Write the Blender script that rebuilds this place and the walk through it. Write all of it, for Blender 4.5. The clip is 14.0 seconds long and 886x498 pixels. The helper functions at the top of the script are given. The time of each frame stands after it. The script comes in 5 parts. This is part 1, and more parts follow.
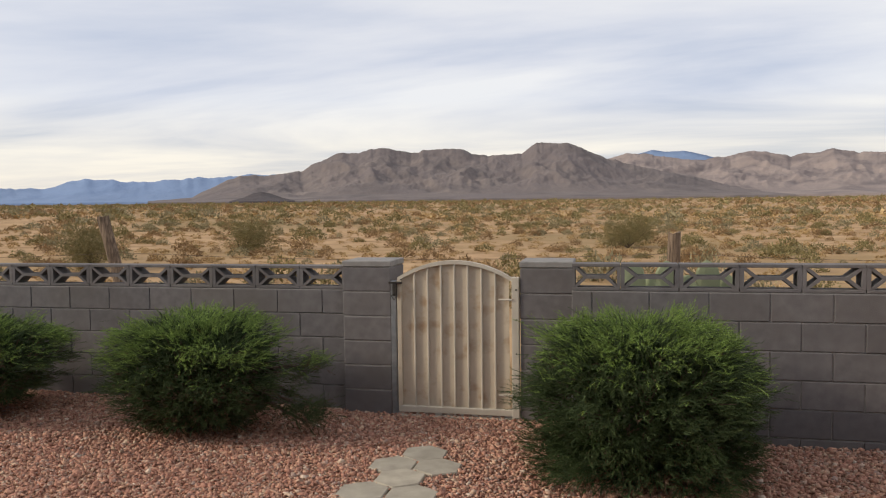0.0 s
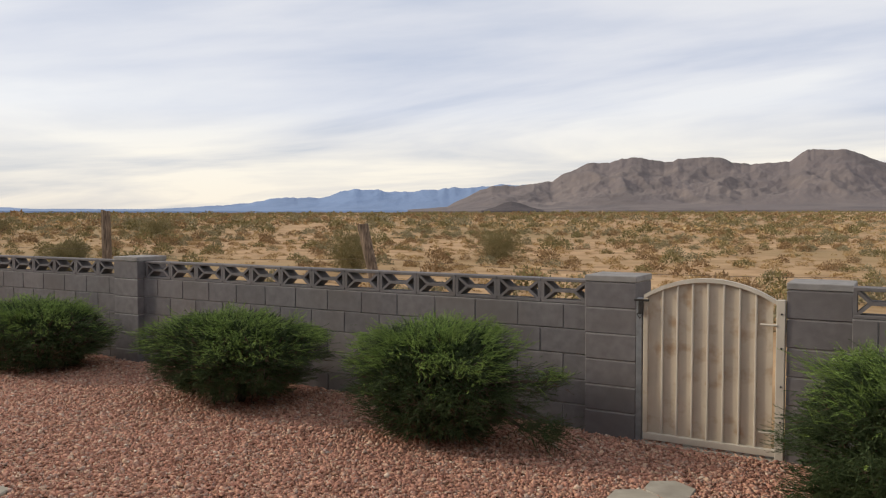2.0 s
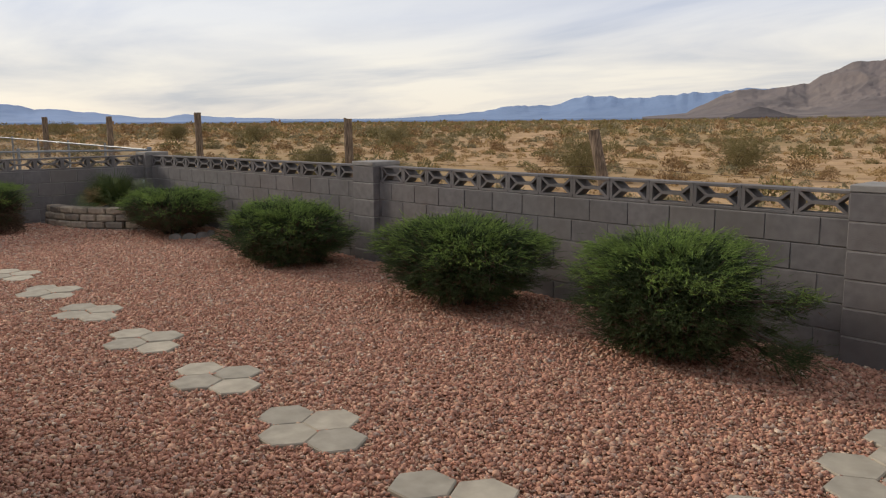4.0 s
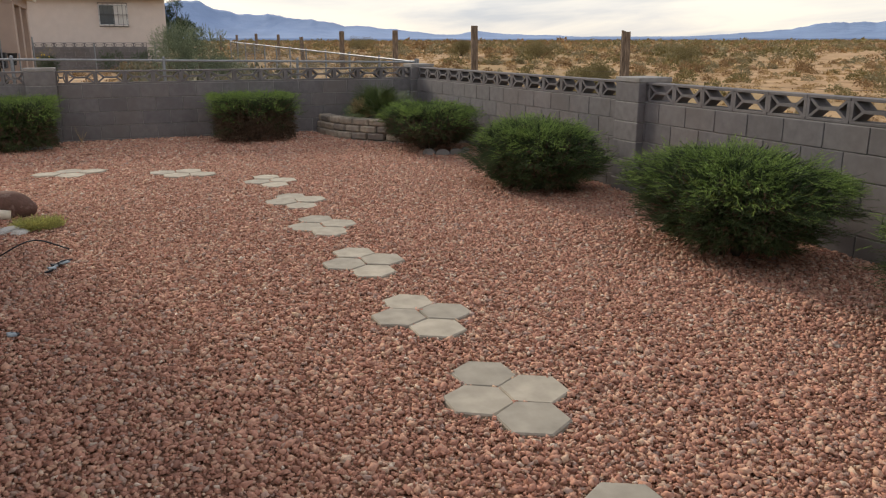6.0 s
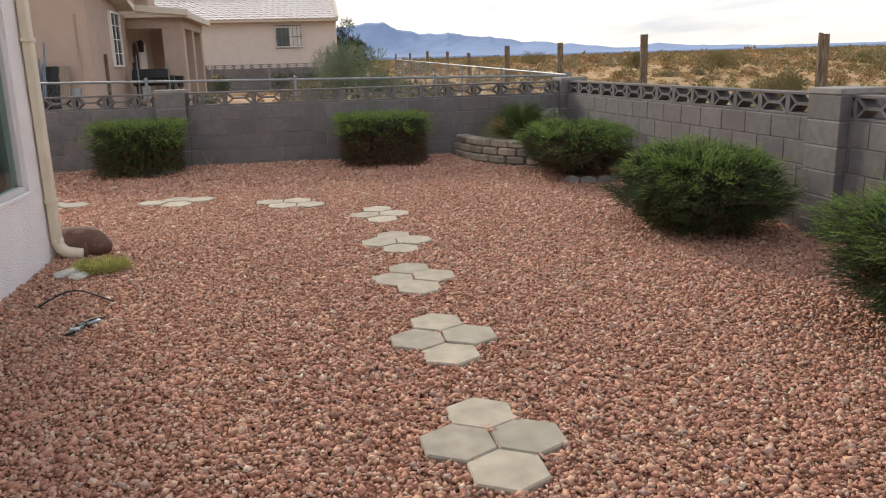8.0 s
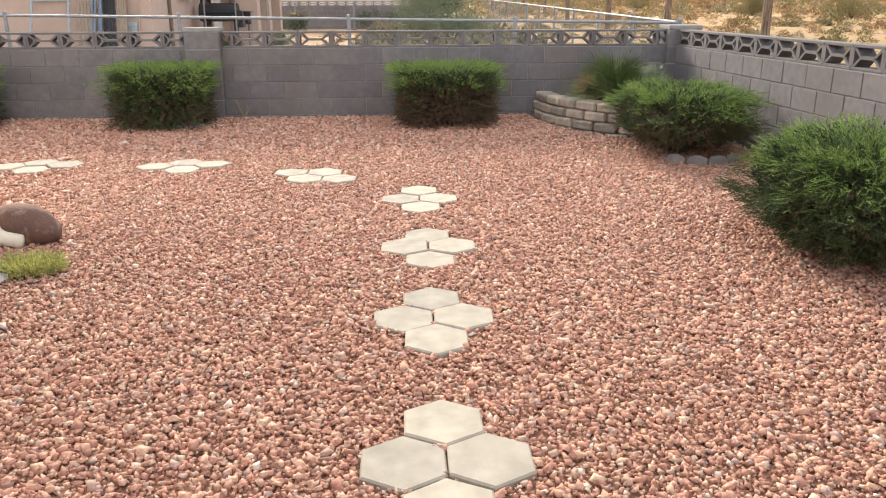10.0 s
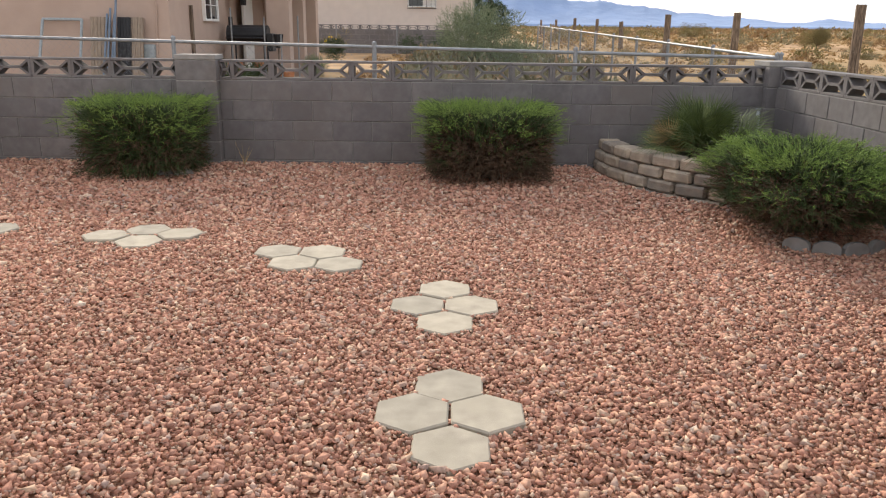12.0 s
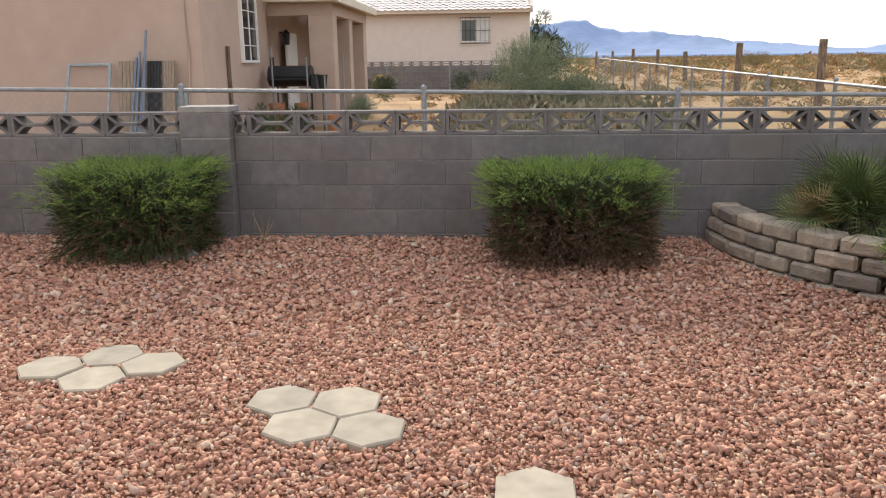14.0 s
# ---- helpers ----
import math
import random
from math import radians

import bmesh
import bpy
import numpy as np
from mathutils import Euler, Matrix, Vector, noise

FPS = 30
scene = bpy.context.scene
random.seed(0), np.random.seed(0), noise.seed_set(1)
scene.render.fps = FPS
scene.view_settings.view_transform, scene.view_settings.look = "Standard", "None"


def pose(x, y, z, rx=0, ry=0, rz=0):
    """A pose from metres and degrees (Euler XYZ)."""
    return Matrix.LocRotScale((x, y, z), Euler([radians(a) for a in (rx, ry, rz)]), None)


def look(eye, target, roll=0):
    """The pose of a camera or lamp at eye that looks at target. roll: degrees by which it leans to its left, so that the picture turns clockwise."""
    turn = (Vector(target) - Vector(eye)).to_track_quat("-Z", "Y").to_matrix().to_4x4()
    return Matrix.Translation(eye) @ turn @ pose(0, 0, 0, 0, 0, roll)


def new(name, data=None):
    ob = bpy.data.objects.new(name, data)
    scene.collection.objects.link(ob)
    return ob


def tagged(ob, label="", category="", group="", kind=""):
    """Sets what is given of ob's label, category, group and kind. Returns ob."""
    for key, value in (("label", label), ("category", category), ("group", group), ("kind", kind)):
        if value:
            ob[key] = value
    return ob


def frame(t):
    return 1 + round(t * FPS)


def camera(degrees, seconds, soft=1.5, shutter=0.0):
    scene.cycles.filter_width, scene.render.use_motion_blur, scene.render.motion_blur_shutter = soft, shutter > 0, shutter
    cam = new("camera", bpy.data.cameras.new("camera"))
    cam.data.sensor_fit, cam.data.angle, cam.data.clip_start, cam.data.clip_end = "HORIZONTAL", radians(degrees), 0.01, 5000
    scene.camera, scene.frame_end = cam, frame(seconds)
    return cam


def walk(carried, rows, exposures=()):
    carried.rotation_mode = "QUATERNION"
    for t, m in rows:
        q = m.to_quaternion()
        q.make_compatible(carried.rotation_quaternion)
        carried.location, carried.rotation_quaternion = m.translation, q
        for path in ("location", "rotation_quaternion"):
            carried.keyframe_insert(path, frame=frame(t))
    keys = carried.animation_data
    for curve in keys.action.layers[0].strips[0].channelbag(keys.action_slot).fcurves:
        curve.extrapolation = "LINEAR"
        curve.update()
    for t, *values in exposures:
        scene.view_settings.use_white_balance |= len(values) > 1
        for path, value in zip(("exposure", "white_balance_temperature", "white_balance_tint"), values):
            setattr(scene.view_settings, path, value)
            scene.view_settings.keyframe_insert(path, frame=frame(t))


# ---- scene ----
cam = camera(59.2, 14.0, 1.15)
CLOUD, SUN_POWER = 1.12, 2.6
EXPOSURES = [(0.0, -0.05), (3.0, -0.09), (4.2, -0.16), (6.5, 0.12), (7.5, 0.13), (8.0, 0.35), (8.2, 0.43), (10.3, 1.25), (10.5, 1.25), (11.0, 0.80), (12.0, 0.69), (12.5, 0.78), (13.5, 0.70), (14.0, 0.77)]
PATH = [
    (0, (0.963, -0.082, 1.546), (0.536, 1.868, 1.429), -0.7),
    (0.5, (0.9, 0.051, 1.543), (0.415, 1.987, 1.41), -1.5),
    (1, (0.9, 0.127, 1.548), (0.238, 2.009, 1.414), -2.6),
    (1.5, (0.927, 0.163, 1.555), (0.045, 1.956, 1.466), 0.0),
    (2, (0.917, 0.153, 1.554), (-0.095, 1.876, 1.467), -0.1),
    (2.5, (0.908, 0.15, 1.548), (-0.217, 1.8, 1.435), -0.7),
    (3, (0.941, 0.169, 1.529), (-0.216, 1.794, 1.385), -1.1),
    (3.5, (0.907, 0.24, 1.501), (-0.354, 1.765, 1.212), -1.5),
    (4, (0.799, 0.331, 1.515), (-0.651, 1.672, 1.199), -0.5),
    (4.2, (0.743, 0.379, 1.502), (-0.778, 1.639, 1.187), -0.5),
    (6.3, (0.091, 1.187, 1.422), (-1.749, 1.829, 0.97), -1.0),
    (6.5, (0.004, 1.282, 1.42), (-1.874, 1.851, 1.033), -1.2),
    (7, (-0.294, 1.559, 1.395), (-2.208, 1.95, 0.967), 0.6),
    (7.5, (-0.679, 1.731, 1.383), (-2.592, 2.134, 0.965), 0.8),
    (8, (-1.051, 1.947, 1.37), (-2.969, 2.268, 0.902), -1.6),
    (8.2, (-1.207, 2.036, 1.362), (-3.131, 2.335, 0.905), -0.1),
    (10.3, (-3.091, 2.525, 1.347), (-4.998, 2.591, 0.747), -0.6),
    (10.5, (-3.268, 2.542, 1.357), (-5.186, 2.571, 0.793), -1.5),
    (11, (-3.733, 2.587, 1.366), (-5.652, 2.515, 0.807), -0.1),
    (11.5, (-4.222, 2.581, 1.372), (-6.143, 2.641, 0.819), -1.0),
    (12, (-4.696, 2.612, 1.364), (-6.62, 2.6, 0.819), 0.7),
    (12.5, (-5.172, 2.614, 1.364), (-7.101, 2.544, 0.841), 0.7),
    (13, (-5.61, 2.581, 1.371), (-7.54, 2.616, 0.847), -1.6),
    (13.5, (-6.042, 2.596, 1.381), (-7.987, 2.47, 0.932), -1.8),
    (14, (-6.446, 2.472, 1.404), (-8.386, 2.323, 0.939), -0.7),
]
walk(cam, [(t, look(eye, target, roll)) for t, eye, target, roll in PATH], EXPOSURES)

# ---- world, sun ----
SUN_DIR = Vector((-0.84, -0.30, 0.45)).normalized()
world = bpy.data.worlds.new("sky")
scene.world = world
world.use_nodes = True
wn, wl = world.node_tree.nodes, world.node_tree.links
wn.clear()


def wnode(kind, **kw):
    n = wn.new(kind)
    for k, v in kw.items():
        n.inputs[k].default_value = v
    return n


def wmath(op, a, b=None, clamp=False):
    n = wn.new("ShaderNodeMath")
    n.operation, n.use_clamp = op, clamp
    for i, v in enumerate((a, b)):
        if v is None:
            continue
        if isinstance(v, (int, float)):
            n.inputs[i].default_value = v
        else:
            wl.new(v, n.inputs[i])
    return n.outputs[0]


def wramp(src, stops):
    r = wn.new("ShaderNodeValToRGB")
    wl.new(src, r.inputs[0])
    e = r.color_ramp.elements
    while len(e) < len(stops):
        e.new(0.5)
    for el, (p, c) in zip(e, stops):
        el.position, el.color = p, (*c, 1)
    return r.outputs[0]


coord = wn.new("ShaderNodeTexCoord")
sep = wn.new("ShaderNodeSeparateXYZ")
wl.new(coord.outputs["Generated"], sep.inputs[0])
zc = wmath("MAXIMUM", sep.outputs[2], 0.0)
den = wmath("ADD", zc, 0.10)
comb = wn.new("ShaderNodeCombineXYZ")
wl.new(wmath("DIVIDE", sep.outputs[0], den), comb.inputs[0])
wl.new(wmath("DIVIDE", sep.outputs[1], den), comb.inputs[1])
mapn = wn.new("ShaderNodeMapping")
mapn.inputs["Rotation"].default_value = (0, 0, radians(28))
mapn.inputs["Scale"].default_value = (0.6, 1.0, 1.0)
mapn.inputs["Location"].default_value = (3.1, 1.7, 0.0)
wl.new(comb.outputs[0], mapn.inputs[0])
cl = wnode("ShaderNodeTexNoise", Scale=0.55, Detail=7.0, Roughness=0.52, Distortion=0.4)
wl.new(mapn.outputs[0], cl.inputs["Vector"])
cloud_col = wramp(cl.outputs[0], [(0.35, (0.58, 0.64, 0.77)), (0.46, (0.80, 0.82, 0.88)), (0.58, (1.0, 0.99, 0.97))])
low_col = wramp(zc, [(0.0, (1.0, 0.92, 0.80)), (0.07, (1.0, 0.95, 0.87)), (0.13, (0.88, 0.89, 0.93)), (0.30, (0.95, 0.94, 0.94)), (1.0, (0.88, 0.87, 0.88))])
mixc = wn.new("ShaderNodeMix")
mixc.data_type, mixc.blend_type = "RGBA", "MULTIPLY"
mixc.inputs[0].default_value = 1.0
wl.new(cloud_col, mixc.inputs[6]); wl.new(low_col, mixc.inputs[7])
skyt = wn.new("ShaderNodeTexSky")
skyt.sky_type, skyt.sun_disc = "NISHITA", False
skyt.sun_elevation = math.asin(SUN_DIR.z)
skyt.sun_rotation = math.atan2(SUN_DIR.x, SUN_DIR.y)
bg1, bg2 = wnode("ShaderNodeBackground", Strength=0.09), wnode("ShaderNodeBackground", Strength=CLOUD)
wl.new(skyt.outputs[0], bg1.inputs[0]); wl.new(mixc.outputs[2], bg2.inputs[0])
mixs = wn.new("ShaderNodeMixShader")
mixs.inputs[0].default_value = 0.86
wl.new(bg1.outputs[0], mixs.inputs[1]); wl.new(bg2.outputs[0], mixs.inputs[2])
wo = wn.new("ShaderNodeOutputWorld")
wl.new(mixs.outputs[0], wo.inputs[0])

sun = new("sun", bpy.data.lights.new("sun", "SUN"))
sun.data.energy, sun.data.angle, sun.data.color = SUN_POWER, radians(12), (1.0, 0.90, 0.74)
sun.matrix_world = look(SUN_DIR * 50, (0, 0, 0))

# ---- materials ----


def material(name, stops, scale=8.0, detail=6.0, rough=0.8, bump=0.2, bump_scale=None, metal=0.0, random_mix=None,
             island=False, second=None, stretch=(1, 1, 1), dist=0.02, warp=0.0, spec=0.3):
    """Principled material: noise colour ramp, a second larger stain layer, per-piece variation and fine relief."""
    m = bpy.data.materials.new(name)
    m.use_nodes = True
    nt = m.node_tree
    n, l = nt.nodes, nt.links
    p = n["Principled BSDF"]
    p.inputs["Roughness"].default_value, p.inputs["Metallic"].default_value = rough, metal
    p.inputs["Specular IOR Level"].default_value = spec
    tc = n.new("ShaderNodeTexCoord")
    mp = n.new("ShaderNodeMapping")
    mp.inputs["Scale"].default_value = stretch
    geo = n.new("ShaderNodeNewGeometry")
    l.new(geo.outputs["Position"], mp.inputs[0])
    nz = n.new("ShaderNodeTexNoise")
    nz.inputs["Scale"].default_value, nz.inputs["Detail"].default_value = scale, detail
    nz.inputs["Distortion"].default_value = warp
    l.new(mp.outputs[0], nz.inputs["Vector"])
    rp = n.new("ShaderNodeValToRGB")
    e = rp.color_ramp.elements
    while len(e) < len(stops):
        e.new(0.5)
    for el, (q, c) in zip(e, stops):
        el.position, el.color = q, (*c, 1)
    l.new(nz.outputs[0], rp.inputs[0])
    col = rp.outputs[0]

    def mix(a, b, fac, blend="MIX"):
        x = n.new("ShaderNodeMix")
        x.data_type, x.blend_type = "RGBA", blend
        for sock, v in ((x.inputs[0], fac), (x.inputs[6], a), (x.inputs[7], b)):
            if isinstance(v, (int, float)):
                sock.default_value = v
            elif isinstance(v, tuple):
                sock.default_value = (*v, 1)
            else:
                l.new(v, sock)
        return x.outputs[2]
    if second:
        s2, colour, lo, hi = second
        n2 = n.new("ShaderNodeTexNoise")
        n2.inputs["Scale"].default_value, n2.inputs["Detail"].default_value = s2, 4
        l.new(geo.outputs["Position"], n2.inputs["Vector"])
        mr = n.new("ShaderNodeMapRange")
        mr.inputs[1].default_value, mr.inputs[2].default_value = lo, hi
        l.new(n2.outputs[0], mr.inputs[0])
        col = mix(col, colour, mr.outputs[0])
    if random_mix:
        if island:
            r = geo.outputs["Random Per Island"]
        else:
            oi = n.new("ShaderNodeObjectInfo")
            r = oi.outputs["Random"]
        rr = n.new("ShaderNodeValToRGB")
        e = rr.color_ramp.elements
        while len(e) < len(random_mix):
            e.new(0.5)
        for el, (q, c) in zip(e, random_mix):
            el.position, el.color = q, (*c, 1)
        l.new(r, rr.inputs[0])
        col = mix(col, rr.outputs[0], 1.0, "MULTIPLY")
    l.new(col, p.inputs["Base Color"])
    if bump:
        nb = n.new("ShaderNodeTexNoise")
        nb.inputs["Scale"].default_value, nb.inputs["Detail"].default_value = bump_scale or scale * 6, 5
        l.new(mp.outputs[0], nb.inputs["Vector"])
        b = n.new("ShaderNodeBump")
        b.inputs["Strength"].default_value, b.inputs["Distance"].default_value = bump, dist
        l.new(nb.outputs[0], b.inputs["Height"])
        l.new(b.outputs[0], p.inputs["Normal"])
    return m


def two(c, d=0.25):
    return [(0.3, tuple(v * (1 - d) for v in c)), (0.7, tuple(v * (1 + d) for v in c))]


GREY = [(0.0, (0.90, 0.90, 0.91)), (0.5, (1.0, 0.99, 0.98)), (1.0, (1.10, 1.08, 1.05))]
M_BLOCK = material("concrete_block", two((0.160, 0.149, 0.149), 0.15), 14, 8, 0.92, 0.5, 160, random_mix=GREY, second=(1.6, (0.135, 0.121, 0.114), 0.45, 0.75), dist=0.004)
M_MORTAR = material("mortar", two((0.27, 0.255, 0.24), 0.15), 30, 6, 0.95, 0.5, 200, dist=0.004)
M_CAP = material("concrete_cap", two((0.25, 0.235, 0.22), 0.15), 12, 6, 0.9, 0.4, 160, dist=0.004)
M_PAVER = material("paver_concrete", two((0.385, 0.343, 0.278), 0.18), 9, 8, 0.9, 0.3, 220, random_mix=[(0.0, (0.84, 0.84, 0.83)), (1.0, (1.08, 1.06, 1.02))], second=(5.0, (0.38, 0.34, 0.27), 0.5, 0.8), dist=0.003)
M_BED = material("gravel_bed", [(0.3, (0.17, 0.087, 0.058)), (0.5, (0.31, 0.160, 0.102)), (0.7, (0.42, 0.236, 0.153))], 45, 5, 0.95, 0.8, 60, dist=0.02)
M_GRAVEL = material("gravel_stone", two((0.87, 0.87, 0.86), 0.22), 60, 4, 0.85, 0.3, 260, island=True, dist=0.003, random_mix=[
    (0.0, (0.29, 0.150, 0.108)), (0.14, (0.42, 0.212, 0.148)), (0.35, (0.51, 0.254, 0.178)), (0.55, (0.58, 0.310, 0.215)), (0.76, (0.64, 0.385, 0.262)),
    (0.88, (0.43, 0.30, 0.25)), (0.96, (0.68, 0.46, 0.31)), (1.0, (0.70, 0.56, 0.45))])
M_GATE = material("gate_paint", two((0.53, 0.45, 0.345), 0.09), 5, 6, 0.6, 0.15, 120, second=(8.0, (0.36, 0.245, 0.15), 0.52, 0.74), dist=0.002)
M_GATE_FRAME = material("gate_frame_paint", two((0.54, 0.485, 0.40), 0.08), 6, 6, 0.55, 0.1, 120, dist=0.002)
M_DARKSTEEL = material("dark_steel", two((0.06, 0.055, 0.05), 0.2), 20, 5, 0.5, 0.1, metal=0.6)
M_GALV = material("galvanised_steel", two((0.27, 0.28, 0.29), 0.15), 18, 6, 0.6, 0.1, 90, metal=0.75, dist=0.002)
M_WOOD = material("weathered_wood", [(0.3, (0.065, 0.048, 0.036)), (0.55, (0.20, 0.148, 0.108)), (0.75, (0.34, 0.262, 0.195))], 6, 8, 0.9, 0.9, 30, stretch=(6, 6, 0.7), random_mix=GREY, dist=0.02)
M_DESERT = material("desert_soil", [(0.30, (0.27, 0.165, 0.077)), (0.47, (0.40, 0.25, 0.125)), (0.70, (0.52, 0.34, 0.18))], 0.7, 10, 0.95, 0.8, 6, second=(0.045, (0.30, 0.20, 0.088), 0.45, 0.60), dist=0.05)
M_DRYGRASS = material("dry_grass", two((1, 1, 1), 0.1), 3, 3, 0.9, 0.0, island=True, random_mix=[(0.0, (0.30, 0.20, 0.092)), (0.5, (0.42, 0.285, 0.135)), (1.0, (0.52, 0.37, 0.185))])
M_SHRUB = material("desert_shrub", two((1, 1, 1), 0.15), 2, 3, 0.9, 0.0, island=True, random_mix=[(0.0, (0.15, 0.128, 0.055)), (0.5, (0.215, 0.18, 0.078)), (1.0, (0.29, 0.235, 0.105))])
M_SHRUB_RUST = material("rusty_shrub", two((1, 1, 1), 0.15), 2, 3, 0.9, 0.0, island=True, random_mix=[(0.0, (0.20, 0.125, 0.062)), (0.5, (0.28, 0.18, 0.09)), (1.0, (0.36, 0.235, 0.12))])
M_SHRUB_GREY = material("grey_shrub", two((1, 1, 1), 0.15), 2, 3, 0.9, 0.0, island=True, random_mix=[(0.0, (0.19, 0.165, 0.095)), (0.5, (0.26, 0.225, 0.130)), (1.0, (0.33, 0.28, 0.165))])
# Brown rock tones that carry a little distance haze in their colour.
M_MOUNT = material("mountain_rock", [(0.34, (0.128, 0.108, 0.105)), (0.5, (0.165, 0.137, 0.128)), (0.66, (0.21, 0.172, 0.155))], 0.008, 9, 1.0, 0.6, 0.04, second=(0.004, (0.165, 0.137, 0.132), 0.45, 0.65), dist=10, warp=0.6)
M_MOUNT_DARK = material("dark_hill_rock", two((0.07, 0.056, 0.056), 0.2), 0.02, 8, 1.0, 0.6, 0.05, dist=8)
M_MOUNT_TAN = material("tan_mountain_rock", [(0.34, (0.18, 0.148, 0.142)), (0.5, (0.25, 0.203, 0.187)), (0.66, (0.31, 0.25, 0.222))], 0.008, 9, 1.0, 0.6, 0.04, dist=10, warp=0.6)
# Distance haze painted into the rock colour as a blue tint.
M_FARM = material("haze_tinted_rock", two((0.20, 0.275, 0.42), 0.08), 0.004, 8, 1.0, 0.6, 0.01, dist=30)
M_FARM2 = material("pale_haze_tinted_rock", two((0.23, 0.31, 0.47), 0.08), 0.004, 8, 1.0, 0.4, 0.01, dist=30)
JUN = [(0.0, (0.6, 0.66, 0.6)), (0.5, (1, 1, 1)), (1.0, (1.35, 1.3, 1.2))]
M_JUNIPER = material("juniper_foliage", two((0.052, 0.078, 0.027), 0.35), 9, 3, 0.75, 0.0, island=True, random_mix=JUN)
# Paler yellow green: fresh growth, plus light on the bush tops put into colour.
M_JUNIPER_TIP = material("juniper_lit_new_growth", two((0.175, 0.255, 0.058), 0.35), 9, 3, 0.75, 0.0, island=True, random_mix=JUN)
M_JUNIPER_DEAD = material("juniper_dead", two((0.105, 0.068, 0.045), 0.3), 9, 3, 0.9, 0.0, island=True, random_mix=JUN)
M_BARK = material("bark", two((0.11, 0.08, 0.06), 0.3), 12, 6, 0.95, 0.8, 50, stretch=(3, 3, 1), dist=0.01)
M_STUCCO_W = material("white_stucco", two((0.84, 0.80, 0.79), 0.04), 4, 8, 0.95, 0.9, 90, second=(2.2, (0.74, 0.70, 0.68), 0.5, 0.8), dist=0.012)
M_STUCCO_PINK = material("pink_stucco", two((0.445, 0.34, 0.282), 0.05), 3, 7, 0.95, 0.6, 60, second=(0.8, (0.40, 0.295, 0.238), 0.45, 0.8), dist=0.01)
M_STUCCO_BEIGE = material("beige_stucco", two((0.62, 0.535, 0.47), 0.04), 3, 7, 0.95, 0.5, 60, dist=0.01)
M_TRIM = material("cream_trim", two((0.62, 0.55, 0.46), 0.05), 4, 5, 0.7, 0.1)
M_WHITE = material("white_paint", two((0.74, 0.73, 0.71), 0.04), 5, 5, 0.5, 0.1)
M_FRAME = material("window_aluminium", two((0.62, 0.60, 0.59), 0.07), 8, 5, 0.45, 0.05, metal=0.1)
M_SPOUT = material("downspout_paint", two((0.66, 0.59, 0.46), 0.06), 6, 5, 0.5, 0.1)
M_TILE = material("roof_tile", two((0.74, 0.66, 0.62), 0.12), 3, 5, 0.85, 0.3, second=(0.7, (0.76, 0.70, 0.67), 0.4, 0.7))
M_PLANTER = material("planter_block", two((0.37, 0.315, 0.255), 0.2), 16, 8, 0.95, 0.9, 70, random_mix=[(0.0, (0.72, 0.70, 0.68)), (0.5, (1, 0.98, 0.95)), (1.0, (1.2, 1.14, 1.04))], second=(6, (0.24, 0.22, 0.20), 0.45, 0.75), dist=0.015)
M_BOARD = material("bare_board", two((0.27, 0.215, 0.165), 0.2), 8, 6, 0.9, 0.4, 40, stretch=(4, 4, 0.5), dist=0.01)
M_SOIL = material("dark_soil", two((0.06, 0.045, 0.035), 0.3), 20, 6, 0.95, 0.8, 60)
M_PALM = material("palm_leaf", two((0.085, 0.115, 0.035), 0.25), 5, 3, 0.6, 0.0, island=True, random_mix=JUN)
M_PALM_DRY = material("palm_leaf_dry", two((0.40, 0.285, 0.15), 0.2), 5, 3, 0.8, 0.0, island=True, random_mix=JUN)
M_BOULDER = material("boulder_stone", two((0.15, 0.085, 0.065), 0.2), 10, 8, 0.9, 0.7, 60, second=(14, (0.26, 0.18, 0.15), 0.6, 0.75), dist=0.01)
M_LIME = material("lime_plant", two((0.46, 0.45, 0.16), 0.3), 9, 3, 0.8, 0.0, island=True, random_mix=JUN)
M_PALESTONE = material("pale_stone", two((0.52, 0.50, 0.46), 0.15), 14, 6, 0.9, 0.5)
M_BLACK = material("black_paint", two((0.02, 0.02, 0.022), 0.2), 8, 4, 0.45, 0.1)
M_BLUE = material("blue_pipe", two((0.15, 0.20, 0.27), 0.15), 8, 4, 0.5, 0.1)
M_TREE = material("tree_foliage", two((0.05, 0.078, 0.032), 0.3), 1.5, 3, 0.85, 0.0, island=True, random_mix=JUN)
M_BRUSH = material("lot_brush", two((1, 1, 1), 0.15), 2, 3, 0.9, 0.0, island=True, random_mix=[(0.0, (0.14, 0.135, 0.085)), (0.5, (0.20, 0.19, 0.12)), (0.8, (0.26, 0.225, 0.14)), (1.0, (0.30, 0.20, 0.12))])
M_PALO = material("palo_verde_foliage", two((0.21, 0.24, 0.15), 0.25), 1.5, 3, 0.85, 0.0, island=True, random_mix=JUN)
M_PALMTREE = material("palm_tree_frond", two((0.10, 0.125, 0.055), 0.25), 2, 3, 0.7, 0.0, island=True, random_mix=JUN)
M_YELLOW = material("yellow_flower", two((0.75, 0.52, 0.03), 0.15), 6, 2, 0.7, 0.0)
M_TERRA = material("terracotta", two((0.40, 0.17, 0.08), 0.15), 9, 4, 0.85, 0.2)
M_TAPE = material("grey_plastic", two((0.30, 0.34, 0.36), 0.15), 20, 4, 0.5, 0.1)
# Dimness of the interior put into the colour, so reflections dominate the panes.
M_INNER = material("dark_room_backing", two((0.12, 0.13, 0.12), 0.08), 2, 3, 0.9, 0.0)
M_CURTAIN = material("curtain", two((0.60, 0.58, 0.54), 0.1), 4, 3, 0.9, 0.1)


